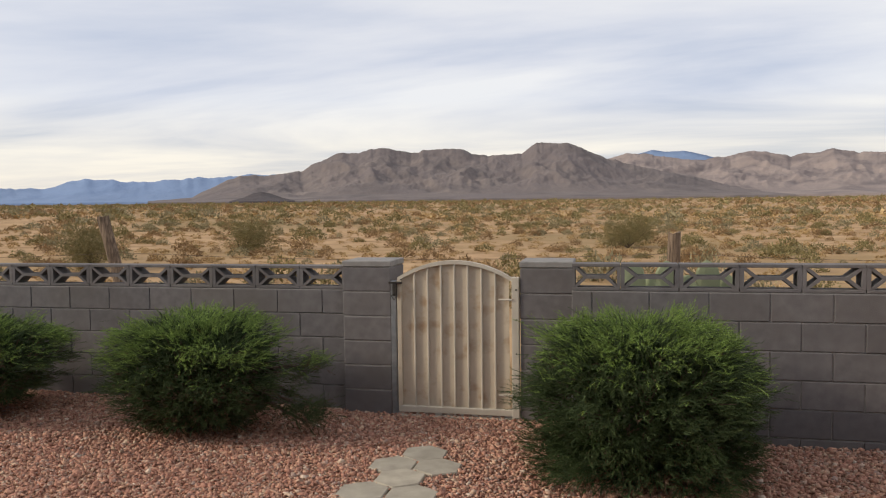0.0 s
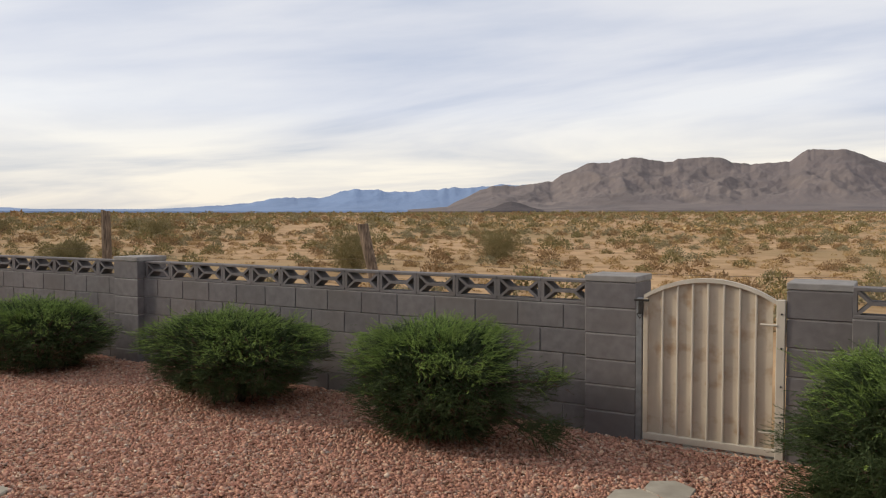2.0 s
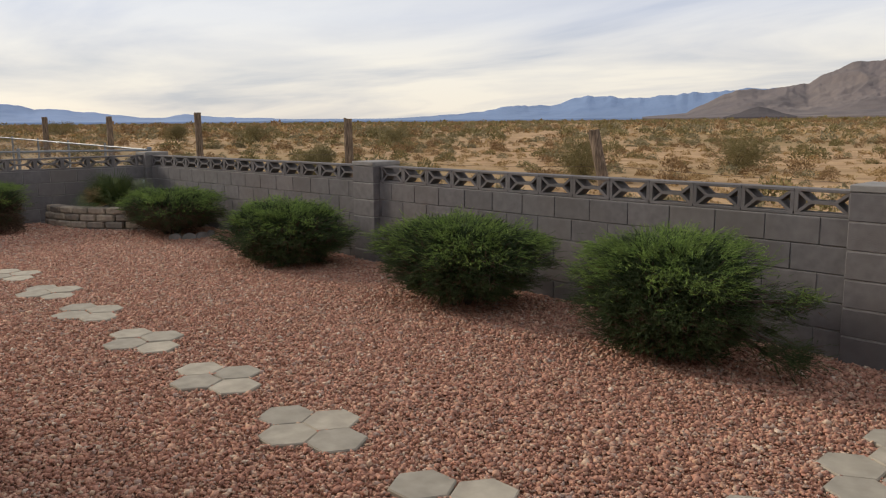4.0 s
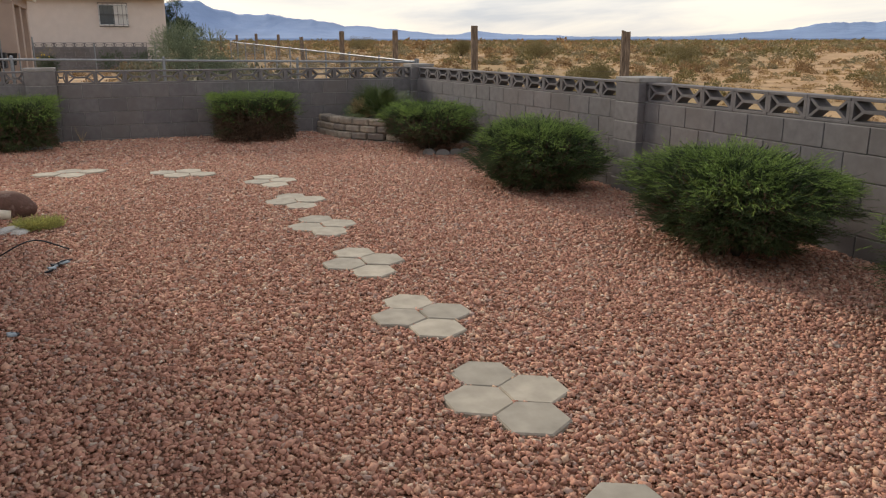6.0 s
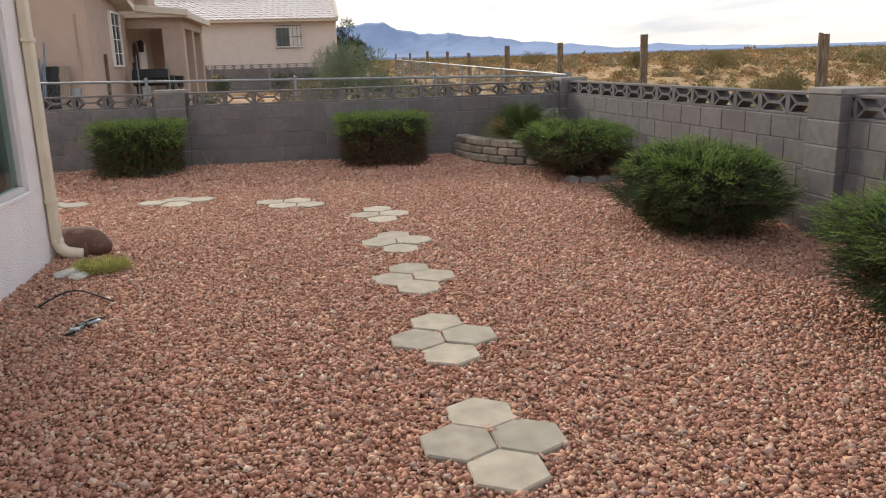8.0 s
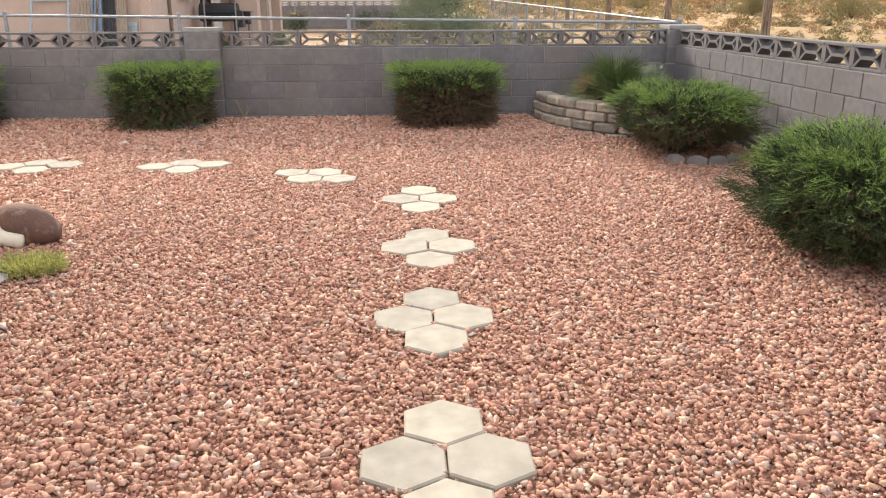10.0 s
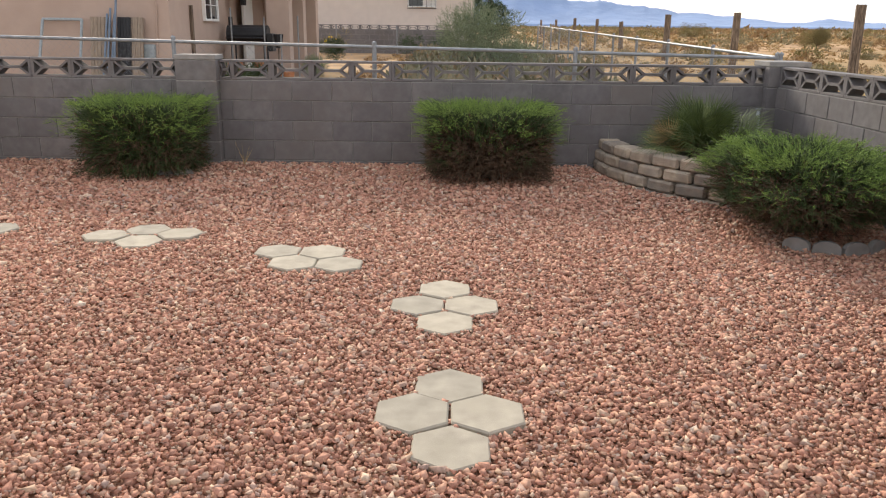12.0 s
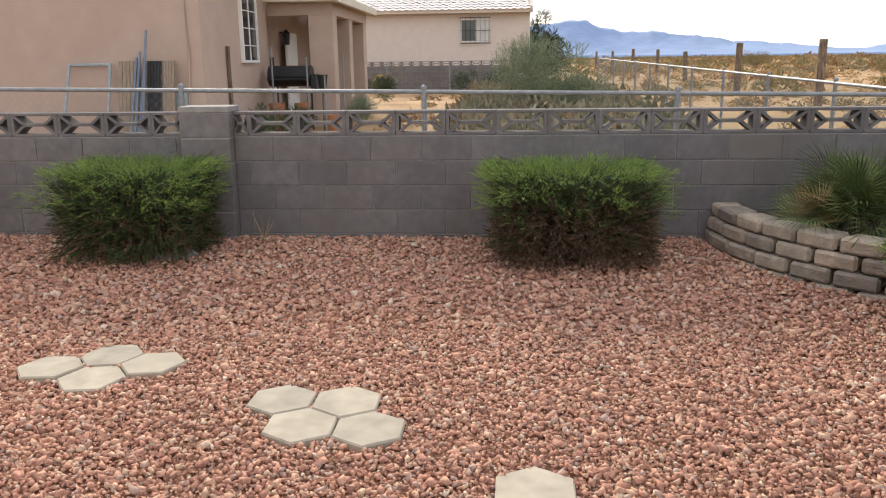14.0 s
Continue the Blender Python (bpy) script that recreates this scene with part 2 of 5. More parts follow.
def glass_material(name, tint):
    m = bpy.data.materials.new(name)
    m.use_nodes = True
    p = m.node_tree.nodes["Principled BSDF"]
    p.inputs["Base Color"].default_value = (*tint, 1)
    p.inputs["Roughness"].default_value = 0.0
    p.inputs["IOR"].default_value = 1.5
    p.inputs["Transmission Weight"].default_value = 1.0
    return m


M_GLASS = glass_material("window_glass", (0.50, 0.74, 0.66))

# ---- mesh helpers ----


def link_mesh(name, bm, mat, smooth=False):
    me = bpy.data.meshes.new(name)
    bm.normal_update()
    bm.to_mesh(me)
    bm.free()
    me.materials.append(mat)
    if smooth:
        me.shade_smooth()
    return me


def part(name, bm, mat, parent=None, label="", smooth=False):
    ob = new(name, link_mesh(name, bm, mat, smooth))
    if parent:
        ob.parent = parent
    if label:
        tagged(ob, label)
    return ob


def share(name, me, parent, m):
    ob = new(name, me)
    ob.parent = parent
    ob.matrix_basis = m
    return ob


def thing(name, label, category, x=0, y=0, z=0, rz=0, group="", kind=""):
    ob = new(name)
    ob.matrix_basis = pose(x, y, z, 0, 0, rz)
    return tagged(ob, label, category, group, kind)


def box(bm, x0, x1, y0, y1, z0, z1, bevel=0.0, m=None):
    g = bmesh.ops.create_cube(bm, size=1)
    vs = g["verts"]
    for v in vs:
        v.co = Vector(((x0 + x1) / 2 + v.co.x * (x1 - x0), (y0 + y1) / 2 + v.co.y * (y1 - y0), (z0 + z1) / 2 + v.co.z * (z1 - z0)))
    if m is not None:
        bmesh.ops.transform(bm, matrix=m, verts=vs)
    if bevel:
        es = list({e for v in vs for e in v.link_edges})
        bmesh.ops.bevel(bm, geom=es, offset=bevel, segments=1, profile=0.5, affect="EDGES")
    return bm


def B():
    return bmesh.new()


def rod(bm, a, b, r0, r1=None, seg=8):
    a, b = Vector(a), Vector(b)
    d = b - a
    m = Matrix.Translation((a + b) / 2) @ d.to_track_quat("Z", "Y").to_matrix().to_4x4()
    bmesh.ops.create_cone(bm, cap_ends=True, segments=seg, radius1=r0, radius2=r0 if r1 is None else r1, depth=d.length, matrix=m)
    return bm


def tube(bm, pts, r, seg=8):
    """A tube along a polyline."""
    pts = [Vector(p) for p in pts]
    rings = []
    for i, p in enumerate(pts):
        d = (pts[min(i + 1, len(pts) - 1)] - pts[max(i - 1, 0)]).normalized()
        q = d.to_track_quat("Z", "Y")
        rr = r[i] if isinstance(r, (list, tuple)) else r
        rings.append([bm.verts.new(p + q @ Vector((rr * math.cos(2 * math.pi * k / seg), rr * math.sin(2 * math.pi * k / seg), 0))) for k in range(seg)])
    for a, b in zip(rings, rings[1:]):
        for k in range(seg):
            bm.faces.new((a[k], a[(k + 1) % seg], b[(k + 1) % seg], b[k]))
    bm.faces.new(rings[0][::-1])
    bm.faces.new(rings[-1])
    return bm


def np_mesh(name, verts, faces, mat):
    me = bpy.data.meshes.new(name)
    k = faces.shape[1]
    me.vertices.add(len(verts))
    me.vertices.foreach_set("co", np.ascontiguousarray(verts, dtype=np.float32).ravel())
    me.loops.add(faces.size)
    me.loops.foreach_set("vertex_index", np.ascontiguousarray(faces, dtype=np.int32).ravel())
    me.polygons.add(len(faces))
    me.polygons.foreach_set("loop_start", np.arange(0, faces.size, k, dtype=np.int32))
    me.update(calc_edges=True)
    me.validate()
    me.materials.append(mat)
    return me


def stamp(tv, tf, pos, rot, scale):
    """Copies of a template (verts, faces) at each place, turned by 3 x 3 matrices and scaled."""
    n = len(pos)
    sc = np.asarray(scale)
    sc = sc[:, None, None] if sc.ndim == 1 else sc[:, None, :]
    v = np.einsum("nij,nkj->nki", rot, tv[None] * sc) + pos[:, None, :]
    f = tf[None] + (np.arange(n) * len(tv))[:, None, None]
    return v.reshape(-1, 3), f.reshape(-1, tf.shape[1])


def frames_from(d, spin):
    """Rotation matrices whose z axis is d, spun about it."""
    d = d / np.linalg.norm(d, axis=1, keepdims=True)
    up = np.where(np.abs(d[:, 2:3]) > 0.95, np.array([[1.0, 0, 0]]), np.array([[0, 0, 1.0]]))
    x = np.cross(up, d)
    x /= np.linalg.norm(x, axis=1, keepdims=True)
    y = np.cross(d, x)
    c, s = np.cos(spin)[:, None], np.sin(spin)[:, None]
    return np.stack([x * c + y * s, y * c - x * s, d], axis=2)


def frond(leaves, spread, width, length=0.34, stem=0.03):
    """Template: a thin stem with pointed leaflets round it, one unit long."""
    v, f = [(-stem, 0, 0), (stem, 0, 0), (0, 0, 1)], [(0, 1, 2)]
    for i in range(leaves):
        h = 0.12 + 0.78 * i / leaves
        a = i * 2.4
        d = Vector((math.cos(a) * math.sin(spread), math.sin(a) * math.sin(spread), math.cos(spread)))
        s = Vector((-math.sin(a), math.cos(a), 0)) * width
        b, k = Vector((0, 0, h)), length * (1.1 - 0.6 * i / leaves)
        j = len(v)
        v += [tuple(b - s), tuple(b + s), tuple(b + d * k)]
        f += [(j, j + 1, j + 2)]
    return np.array(v, float), np.array(f, int)


rng = np.random.default_rng(7)


def yard_z(x, y):
    return np.interp(x, [-12.9, -10.2, -8.8, -4.0, 0.0, 3.0], [0.0, -0.075, -0.11, -0.145, -0.155, -0.16]) - 0.03 * np.clip((np.asarray(y) - 5.0), 0, 1) * np.clip((np.asarray(x) + 4) / 3, 0, 1)


def land_z(x, y):
    r = np.hypot(x + 3, y - 4)
    return -0.22 + 0.02 * np.clip(-13 - np.asarray(x), 0, 40) + 0.0034 * np.maximum(0, r - 60)


# ---- large structure: ground, mountains ----
def polar_sheet():
    radii = np.concatenate([[0.0], np.geomspace(3, 4900, 70)])
    na = 128
    ang = np.linspace(0, 2 * math.pi, na, endpoint=False)
    v = [(-3, 4, -0.3)]
    for r in radii[1:]:
        x, y = -3 + r * np.cos(ang), 4 + r * np.sin(ang)
        z = land_z(x, y)
        v += list(zip(x, y, z))
    f = [(0, 1 + k, 1 + (k + 1) % na) for k in range(na)]
    for i in range(len(radii) - 2):
        a, b = 1 + i * na, 1 + (i + 1) * na
        for k in range(na):
            k2 = (k + 1) % na
            f += [(a + k, b + k, b + k2), (a + k, b + k2, a + k2)]
    ob = new("ground", np_mesh("ground", np.array(v), np.array(f), M_DESERT))
    return tagged(ob, "sandy tan desert ground reaching to the horizon", "ground", kind="structure")


polar_sheet()


def mountain(name, az, el, dist, depth, mat, label, seed, rough=0.11, relief=1.0, base=0.30, na=700, nd=90, spur=150.0):
    """A range whose skyline follows elevation angles el over azimuths az (degrees left of +y): spurs and gullies run down
    from the crest to a gently rising fan at the foot."""
    a = np.linspace(max(az), min(az), na)
    order = np.argsort(az)
    e = np.interp(a, np.array(az, float)[order], np.array(el, float)[order])
    k = np.array([1.0, 2.0, 1.0]) / 4
    e[1:-1] = np.convolve(e, k, "valid")
    v = []
    for j in range(nd + 1):
        s = j / nd
        r = dist - depth * (1 - s)
        fan = 0.13 * min(1.0, s / 0.30)
        up = max(0.0, (s - 0.26) / 0.74)
        for i in range(na):
            t = math.radians(a[i])
            crest = max(0.0, e[i] - base)
            skyline = noise.fractal(Vector((a[i] * 1.2, seed, 0.5)), 0.9, 2.1, 5) * rough * min(1, crest)
            arc = t * dist
            wx = 0.55 * noise.noise(Vector((arc / (spur * 2.2), r / (spur * 2.2), seed)))
            wide = 1 - abs(noise.noise(Vector((arc / (spur * 1.9) + wx, r / (spur * 5.0), seed + 3.3)))) * 2.0
            fine = 1 - abs(noise.noise(Vector((arc / (spur * 0.62) + wx * 2, r / (spur * 1.7), seed + 7.7)))) * 2.0
            grain = noise.fractal(Vector((arc / (spur * 0.30), r / (spur * 0.42), seed + 1.1)), 0.9, 2.1, 4)
            shape = 0.66 * wide + 0.24 * fine + 0.17 * grain
            env = min(1.0, up * 3.0) * (1 - s) ** 0.40
            h = crest * (fan + (1 - fan) * (0.20 * up + 0.80 * up ** 1.5)) + relief * 0.40 * crest * env * (shape - 0.30)
            h = base + max(fan * crest * 0.6, min(h, crest * (0.55 + 0.45 * s) + 0.02)) + skyline * s ** 3
            if s == 0:
                h = base - 0.5
            v.append((-math.sin(t) * r, math.cos(t) * r, 1.5 + r * math.tan(math.radians(h))))
    v = np.array(v)
    back = v[-na:].copy()
    back[:, :2] *= 1.02
    back[:, 2] = -20
    v = np.vstack([v, back])
    q = (np.arange(nd + 1)[:, None] * na + np.arange(na - 1)[None]).ravel()
    me = np_mesh(name, v, np.stack([q, q + 1, q + na + 1, q + na], 1), mat)
    me.shade_smooth()
    return tagged(new(name, me), label, "mountain", kind="structure")


mountain("backdrop_mountain", [33, 30.1, 27.8, 26.8, 25.0, 22.4, 21.9, 19.8, 18.0, 16.5, 14.1, 12.6, 10.8, 9.5, 6.5, 5.4, 3.2, 0.6, -1.0, -3.0, -6.0, -9.0, -12.0],
         [0.4, 0.6, 1.8, 2.1, 2.1, 2.4, 2.85, 3.7, 3.85, 4.05, 3.7, 4.0, 3.85, 3.5, 3.5, 4.35, 4.2, 3.15, 2.7, 2.2, 1.5, 0.8, 0.35],
         3300, 950, M_MOUNT, "bare brown rocky desert mountain range in the distance", 11.0)
mountain("backdrop_tan_range", [4, 2, 0.6, -1.0, -2.4, -4.0, -6.3, -9.6, -11.7, -14.2, -15.7, -17.2, -24, -34],
         [1.6, 2.3, 3.0, 3.38, 3.35, 3.0, 2.8, 3.3, 2.9, 3.2, 3.0, 2.95, 2.6, 2.0],
         3900, 1000, M_MOUNT_TAN, "bare tan rocky desert mountain range in the distance", 17.0, na=560)
mountain("backdrop_foothill", [27.6, 26.6, 26.0, 25.4, 24.8, 23.9, 23.0], [0.33, 0.58, 0.85, 1.0, 0.88, 0.55, 0.33], 1750, 300, M_MOUNT_DARK, "small dark brown hill before the range", 4.0, 0.02, 0.35, na=120, nd=24, spur=60.0)
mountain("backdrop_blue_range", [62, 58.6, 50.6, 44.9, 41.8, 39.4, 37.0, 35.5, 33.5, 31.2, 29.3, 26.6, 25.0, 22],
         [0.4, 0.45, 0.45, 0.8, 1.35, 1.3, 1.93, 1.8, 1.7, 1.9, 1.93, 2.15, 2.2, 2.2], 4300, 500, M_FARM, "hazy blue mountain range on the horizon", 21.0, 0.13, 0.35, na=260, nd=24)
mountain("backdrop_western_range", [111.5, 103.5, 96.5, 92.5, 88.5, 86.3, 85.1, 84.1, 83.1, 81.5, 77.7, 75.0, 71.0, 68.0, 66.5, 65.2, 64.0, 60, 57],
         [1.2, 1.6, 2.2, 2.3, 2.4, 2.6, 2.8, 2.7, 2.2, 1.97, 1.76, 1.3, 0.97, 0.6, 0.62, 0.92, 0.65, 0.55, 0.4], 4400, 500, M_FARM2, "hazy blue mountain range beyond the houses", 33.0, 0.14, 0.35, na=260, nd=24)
mountain("backdrop_far_peak", [0.6, -1.6, -2.7, -3.6, -4.8, -6.3, -8], [2.6, 3.3, 3.58, 3.42, 3.48, 3.1, 2.6], 4500, 400, M_FARM, "haze-tinted pale blue peak showing behind the brown range", 44.0, 0.03, 0.3, na=80, nd=12)

# ---- yard ground ----
YX0, YX1, YY0, YY1 = -12.76, 6.0, -8.0, 6.1


def yard_sheet():
    nx, ny = 100, 80
    xs, ys = np.linspace(YX0 - 0.05, YX1, nx), np.linspace(YY0, YY1 + 0.25, ny)
    gx, gy = np.meshgrid(xs, ys)
    z = yard_z(gx, gy) - 0.012
    v = np.stack([gx, gy, z], axis=2).reshape(-1, 3)
    f = [(j * nx + i, j * nx + i + 1, (j + 1) * nx + i + 1, (j + 1) * nx + i) for j in range(ny - 1) for i in range(nx - 1)]
    ob = new("ground_gravel_bed", np_mesh("ground_gravel_bed", v, np.array(f), M_BED))
    tagged(ob, "reddish brown fine gravel bed of the yard", "gravel", kind="structure")


yard_sheet()

# ---- block walls ----
BL, BH, WT = 0.4064, 0.2032, 0.15
LAT0, LAT1 = 0.833, 1.036


def block_mesh(length, name="block"):
    bm = B()
    box(bm, -length / 2 + 0.004, length / 2 - 0.004, -0.006, 0.02, -BH / 2 + 0.004, BH / 2 - 0.004, 0.004)
    return link_mesh(name, bm, M_BLOCK)


def lattice_mesh():
    """A pierced screen block: rim, four slanting webs and a cross bar; front at y = 0."""
    bm = B()
    w, h, d, r = BL / 2 - 0.003, BH / 2 - 0.003, WT - 0.01, 0.024
    box(bm, -w, w, 0, d, h - r, h, 0.003)
    box(bm, -w, w, 0, d, -h, -h + r, 0.003)
    for s in (-1, 1):
        box(bm, s * w - r * 0.5 - s * r * 0.5 - 0.002, s * w + r * 0.5 - s * r * 0.5 + 0.002, 0.001, d - 0.001, -h + r, h - r)
        for q in (-1, 1):
            a, b = Vector((s * (w - r), 0, q * (h - r))), Vector((s * w * 0.42, 0, 0))
            ang = math.atan2(b.z - a.z, b.x - a.x)
            m = Matrix.Translation((a + b) / 2) @ Matrix.Rotation(-ang, 4, "Y")
            k = (b - a).length / 2 + 0.006
            box(bm, -k, k, 0.003, d - 0.003, -0.011, 0.011, 0, m)
    box(bm, -w * 0.44, w * 0.44, 0.002, d - 0.002, -0.012, 0.012)
    return link_mesh("lattice_block", bm, M_BLOCK)


ME_FULL, ME_LAT = block_mesh(BL), lattice_mesh()


def block_wall(name, label, origin, rz, spans, phase, depth_below):
    """A wall along its local x with its face at local y = 0 (thickness towards +y). spans: stretches of local x between posts."""
    w = thing(name, label, "wall", *origin, rz=rz, kind="structure")
    for a, b in spans:
        bm = B()
        box(bm, a, b, 0.0045, WT - 0.0045, -depth_below, LAT0)
        part("mortar_core", bm, M_MORTAR, w)
        bm = B()
        box(bm, a, b, 0.012, WT - 0.012, LAT0 - 0.004, LAT0 + 0.004)
        part("mortar_bed", bm, M_MORTAR, w)
        k = math.floor((a - phase) / BL) - 1
        while phase + k * BL < b - 0.01:
            x0, x1 = max(a, phase + (k - 0.5) * BL + BL / 2), min(b, phase + (k + 0.5) * BL + BL / 2)
            k += 1
            if x1 - x0 < 0.03:
                continue
            if x1 - x0 > BL - 0.01:
                share("lattice_block", ME_LAT, w, pose((x0 + x1) / 2, 0.004, (LAT0 + LAT1) / 2))
            else:
                ob = share("lattice_block", ME_LAT, w, pose((x0 + x1) / 2, 0.004, (LAT0 + LAT1) / 2))
                ob.scale = ((x1 - x0) / BL, 1, 1)
        rows = 6
        for c in range(rows):
            zc = LAT0 - BH * (c + 0.5)
            sh = BL / 2 if c % 2 == 0 else 0.0
            k = math.floor((a - phase - sh) / BL)
            while phase + sh + k * BL < b - 0.01:
                x0, x1 = max(a, phase + sh + k * BL), min(b, phase + sh + (k + 1) * BL)
                k += 1
                if x1 - x0 < 0.03:
                    continue
                for yy, rr in ((0.0, 0), (WT, 180)):
                    ob = share("block", ME_FULL, w, pose((x0 + x1) / 2, yy + (0.0025 if rr == 0 else -0.0025) * random.random(), zc, 0, 0, rr + random.uniform(-0.15, 0.15)))
                    if x1 - x0 < BL - 0.01:
                        ob.scale = ((x1 - x0 - 0.008) / (BL - 0.008), 1, 1)
                    if rr == 180 and not name.startswith("wall_desert"):
                        bpy.data.objects.remove(ob)
    return w


def post_meshes():
    bm = B()
    box(bm, -0.205, 0.205, -0.205, 0.205, -BH / 2 + 0.004, BH / 2 - 0.004, 0.006)
    a = link_mesh("post_block", bm, M_BLOCK)
    bm = B()
    box(bm, -0.209, 0.209, -0.209, 0.209, 0, 0.05, 0.006)
    b = link_mesh("cap", bm, M_CAP)
    bm = B()
    box(bm, -0.199, 0.199, -0.199, 0.199, -1.4, 0)
    return a, b, link_mesh("mortar_core", bm, M_MORTAR)


PM, CM, KM = post_meshes()


def block_post(x, y, z0=1.03, slim=1.0):
    p = thing("block_post", "square grey concrete block gate post with a flat cap" if abs(x) < 3 else "square grey concrete block wall post with a flat cap", "post", x, y, z0, group="block posts")
    p.scale = (slim, 1, 1)
    share("mortar_core", KM, p, pose(0, 0, 0))
    share("cap", CM, p, pose(0, 0, 0.002))
    for c in range(7):
        share("post_block", PM, p, pose(random.uniform(-0.002, 0.002), random.uniform(-0.002, 0.002), -BH * (c + 0.5)))
    return p


PY = 6.22
wall_desert = block_wall("wall_desert", "grey concrete block wall topped with pierced lattice blocks", (0, 6.1, 0), 0,
                         [(-6.555, -1.225)], -1.64, 0.45)
BEND = math.degrees(math.atan2(0.22, 5.815))
wall_desert_west = block_wall("wall_desert_west", "grey concrete block wall topped with pierced lattice blocks, running to the corner", (-6.965, 6.1, 0), BEND,
                              [(-5.83, 0.0)], 0.42, 0.45)
wall_desert_east = block_wall("wall_desert_east", "grey concrete block wall topped with pierced lattice blocks beside the gate", (0, 5.66, 0.063), 0,
                              [(0.665, 6.2)], 1.013, 0.5)
for px in (-6.76, -1.02, 0.45):
    block_post(px, PY)
block_post(-12.86, 5.985)
wall_west = block_wall("wall_west", "grey concrete block wall topped with pierced lattice blocks, facing the neighbours", (-12.76, 0, 0), 90,
                       [(-8.0, -0.142), (0.272, 5.80)], 0.80, 0.35)
block_post(-12.79, 0.065, slim=0.66)
block_post(-12.86, -5.3)

# ---- closing walls behind the camera ----
def plain_wall(name, x0, x1, y0, y1, z0, z1, mat, label):
    return tagged(part(name, box(B(), x0, x1, y0, y1, z0, z1), mat), label, "wall", kind="structure")


plain_wall("wall_east", 6.0, 6.2, -4.0, 6.0, -0.5, 1.04, M_BLOCK, "plain grey block wall closing the yard")

# ---- own house: white stucco wall with two sliding windows ----
HY, HX = -0.17, -7.78


def own_house():
    wins = [(-7.38, -6.17), (-5.95, -4.74)]
    z0, z1, top, t = 0.49, 2.32, 2.75, 0.16
    bm = B()
    box(bm, HX, -3.3, HY - t, HY, -0.5, z0)
    box(bm, HX, -3.3, HY - t, HY, z1, top)
    xs = [HX] + [v for w in wins for v in w] + [-3.3]
    for a, b in zip(xs[::2], xs[1::2]):
        box(bm, a, b, HY - t, HY, z0, z1)
    w = tagged(part("wall_house", bm, M_STUCCO_W), "rough white stucco house wall with two large windows", "wall", kind="structure")
    bm = B()
    box(bm, HX, HX + t, -6.0, HY - t, -0.5, top)
    tagged(part("wall_house_end", bm, M_STUCCO_W), "rough white stucco end wall of the house", "wall", kind="structure")
    bm = B()
    box(bm, -3.3 - t, -3.3, -3.2, HY - t, -0.5, top)
    box(bm, -3.3, 6.2, -3.4, -3.2, -0.5, top)
    box(bm, -3.6, -3.44, -6.0, -3.2, -0.5, top)
    box(bm, HX, -3.44, -6.15, -6.0, -0.5, top)
    tagged(part("wall_house_patio", bm, M_STUCCO_W), "white stucco walls round the patio recess", "wall", kind="structure")
    bm = B()
    box(bm, HX - 0.08, 6.4, -6.5, HY + 0.06, top + 0.004, top + 0.18, 0.02)
    tagged(part("ceiling_eave", bm, M_TRIM), "cream painted flat eave over the house wall", "roof", kind="structure")
    # Unseen room added behind the panes, dark so that reflections show.
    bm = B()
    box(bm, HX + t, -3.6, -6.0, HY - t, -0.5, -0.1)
    tagged(part("floor_room", bm, M_INNER), "unseen dark room floor added behind the windows", "floor", kind="structure")
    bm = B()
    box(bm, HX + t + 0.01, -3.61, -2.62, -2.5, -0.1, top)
    tagged(part("wall_room", bm, M_INNER), "unseen dark grey inner wall added behind the windows", "wall", kind="structure")
    for k, (a, b) in enumerate(wins):
        win = tagged(new("window_%d" % (k + 1)), "large sliding window in a grey aluminium frame, tinted greenish", "window", kind="structure")
        win.matrix_basis = pose(a, HY - 0.05, z0)
        W, H, f = b - a, z1 - z0, 0.045
        for n, q in (("frame_rail", (0, W, H - f, H)), ("frame_rail", (0, W, 0, f)), ("frame_stile", (0, f, f, H - f)), ("frame_stile", (W - f, W, f, H - f))):
            part(n, box(B(), q[0], q[1], -0.05, 0.03, q[2], q[3], 0.006), M_FRAME, win)
        part("sill", box(B(), -0.02, W + 0.02, 0.03, 0.062, -0.03, 0.004, 0.005), M_STUCCO_W, win, "white stucco sill")
        part("sash_stile", box(B(), W - 0.11, W - 0.06, -0.02, 0.015, f, H - f, 0.004), M_FRAME, win)
        p = part("pane", box(B(), f * 0.6, W - f * 0.6, -0.014, -0.008, f * 0.6, H - f * 0.6), M_GLASS, win, "greenish tinted window glass")
        p.visible_shadow = False


own_house()


def downspout():
    d = thing("downspout", "cream painted metal downspout with a curved outlet elbow", "downspout", -7.68, HY + 0.05, 0)
    bm = B()
    box(bm, -0.045, 0.045, -0.035, 0.035, 0.02, 2.74, 0.008)
    part("pipe", bm, M_SPOUT, d)
    bm = B()
    pts = [(0, 0, 0.04)] + [(0.0, 0.10 * (1 - math.cos(q)), 0.02 - 0.11 * math.sin(q)) for q in (0.3, 0.7, 1.1, 1.5)] + [(0.0, 0.15, -0.10), (0, 0.19, -0.105)]
    tube(bm, [(x, y, z + 0.02) for x, y, z in pts], 0.048, 10)
    part("elbow", bm, M_SPOUT, d, "", True)
    for z in (0.35, 1.6, 2.5):
        part("strap", box(B(), -0.056, 0.056, -0.04, 0.042, z, z + 0.03, 0.002), M_SPOUT, d)


downspout()


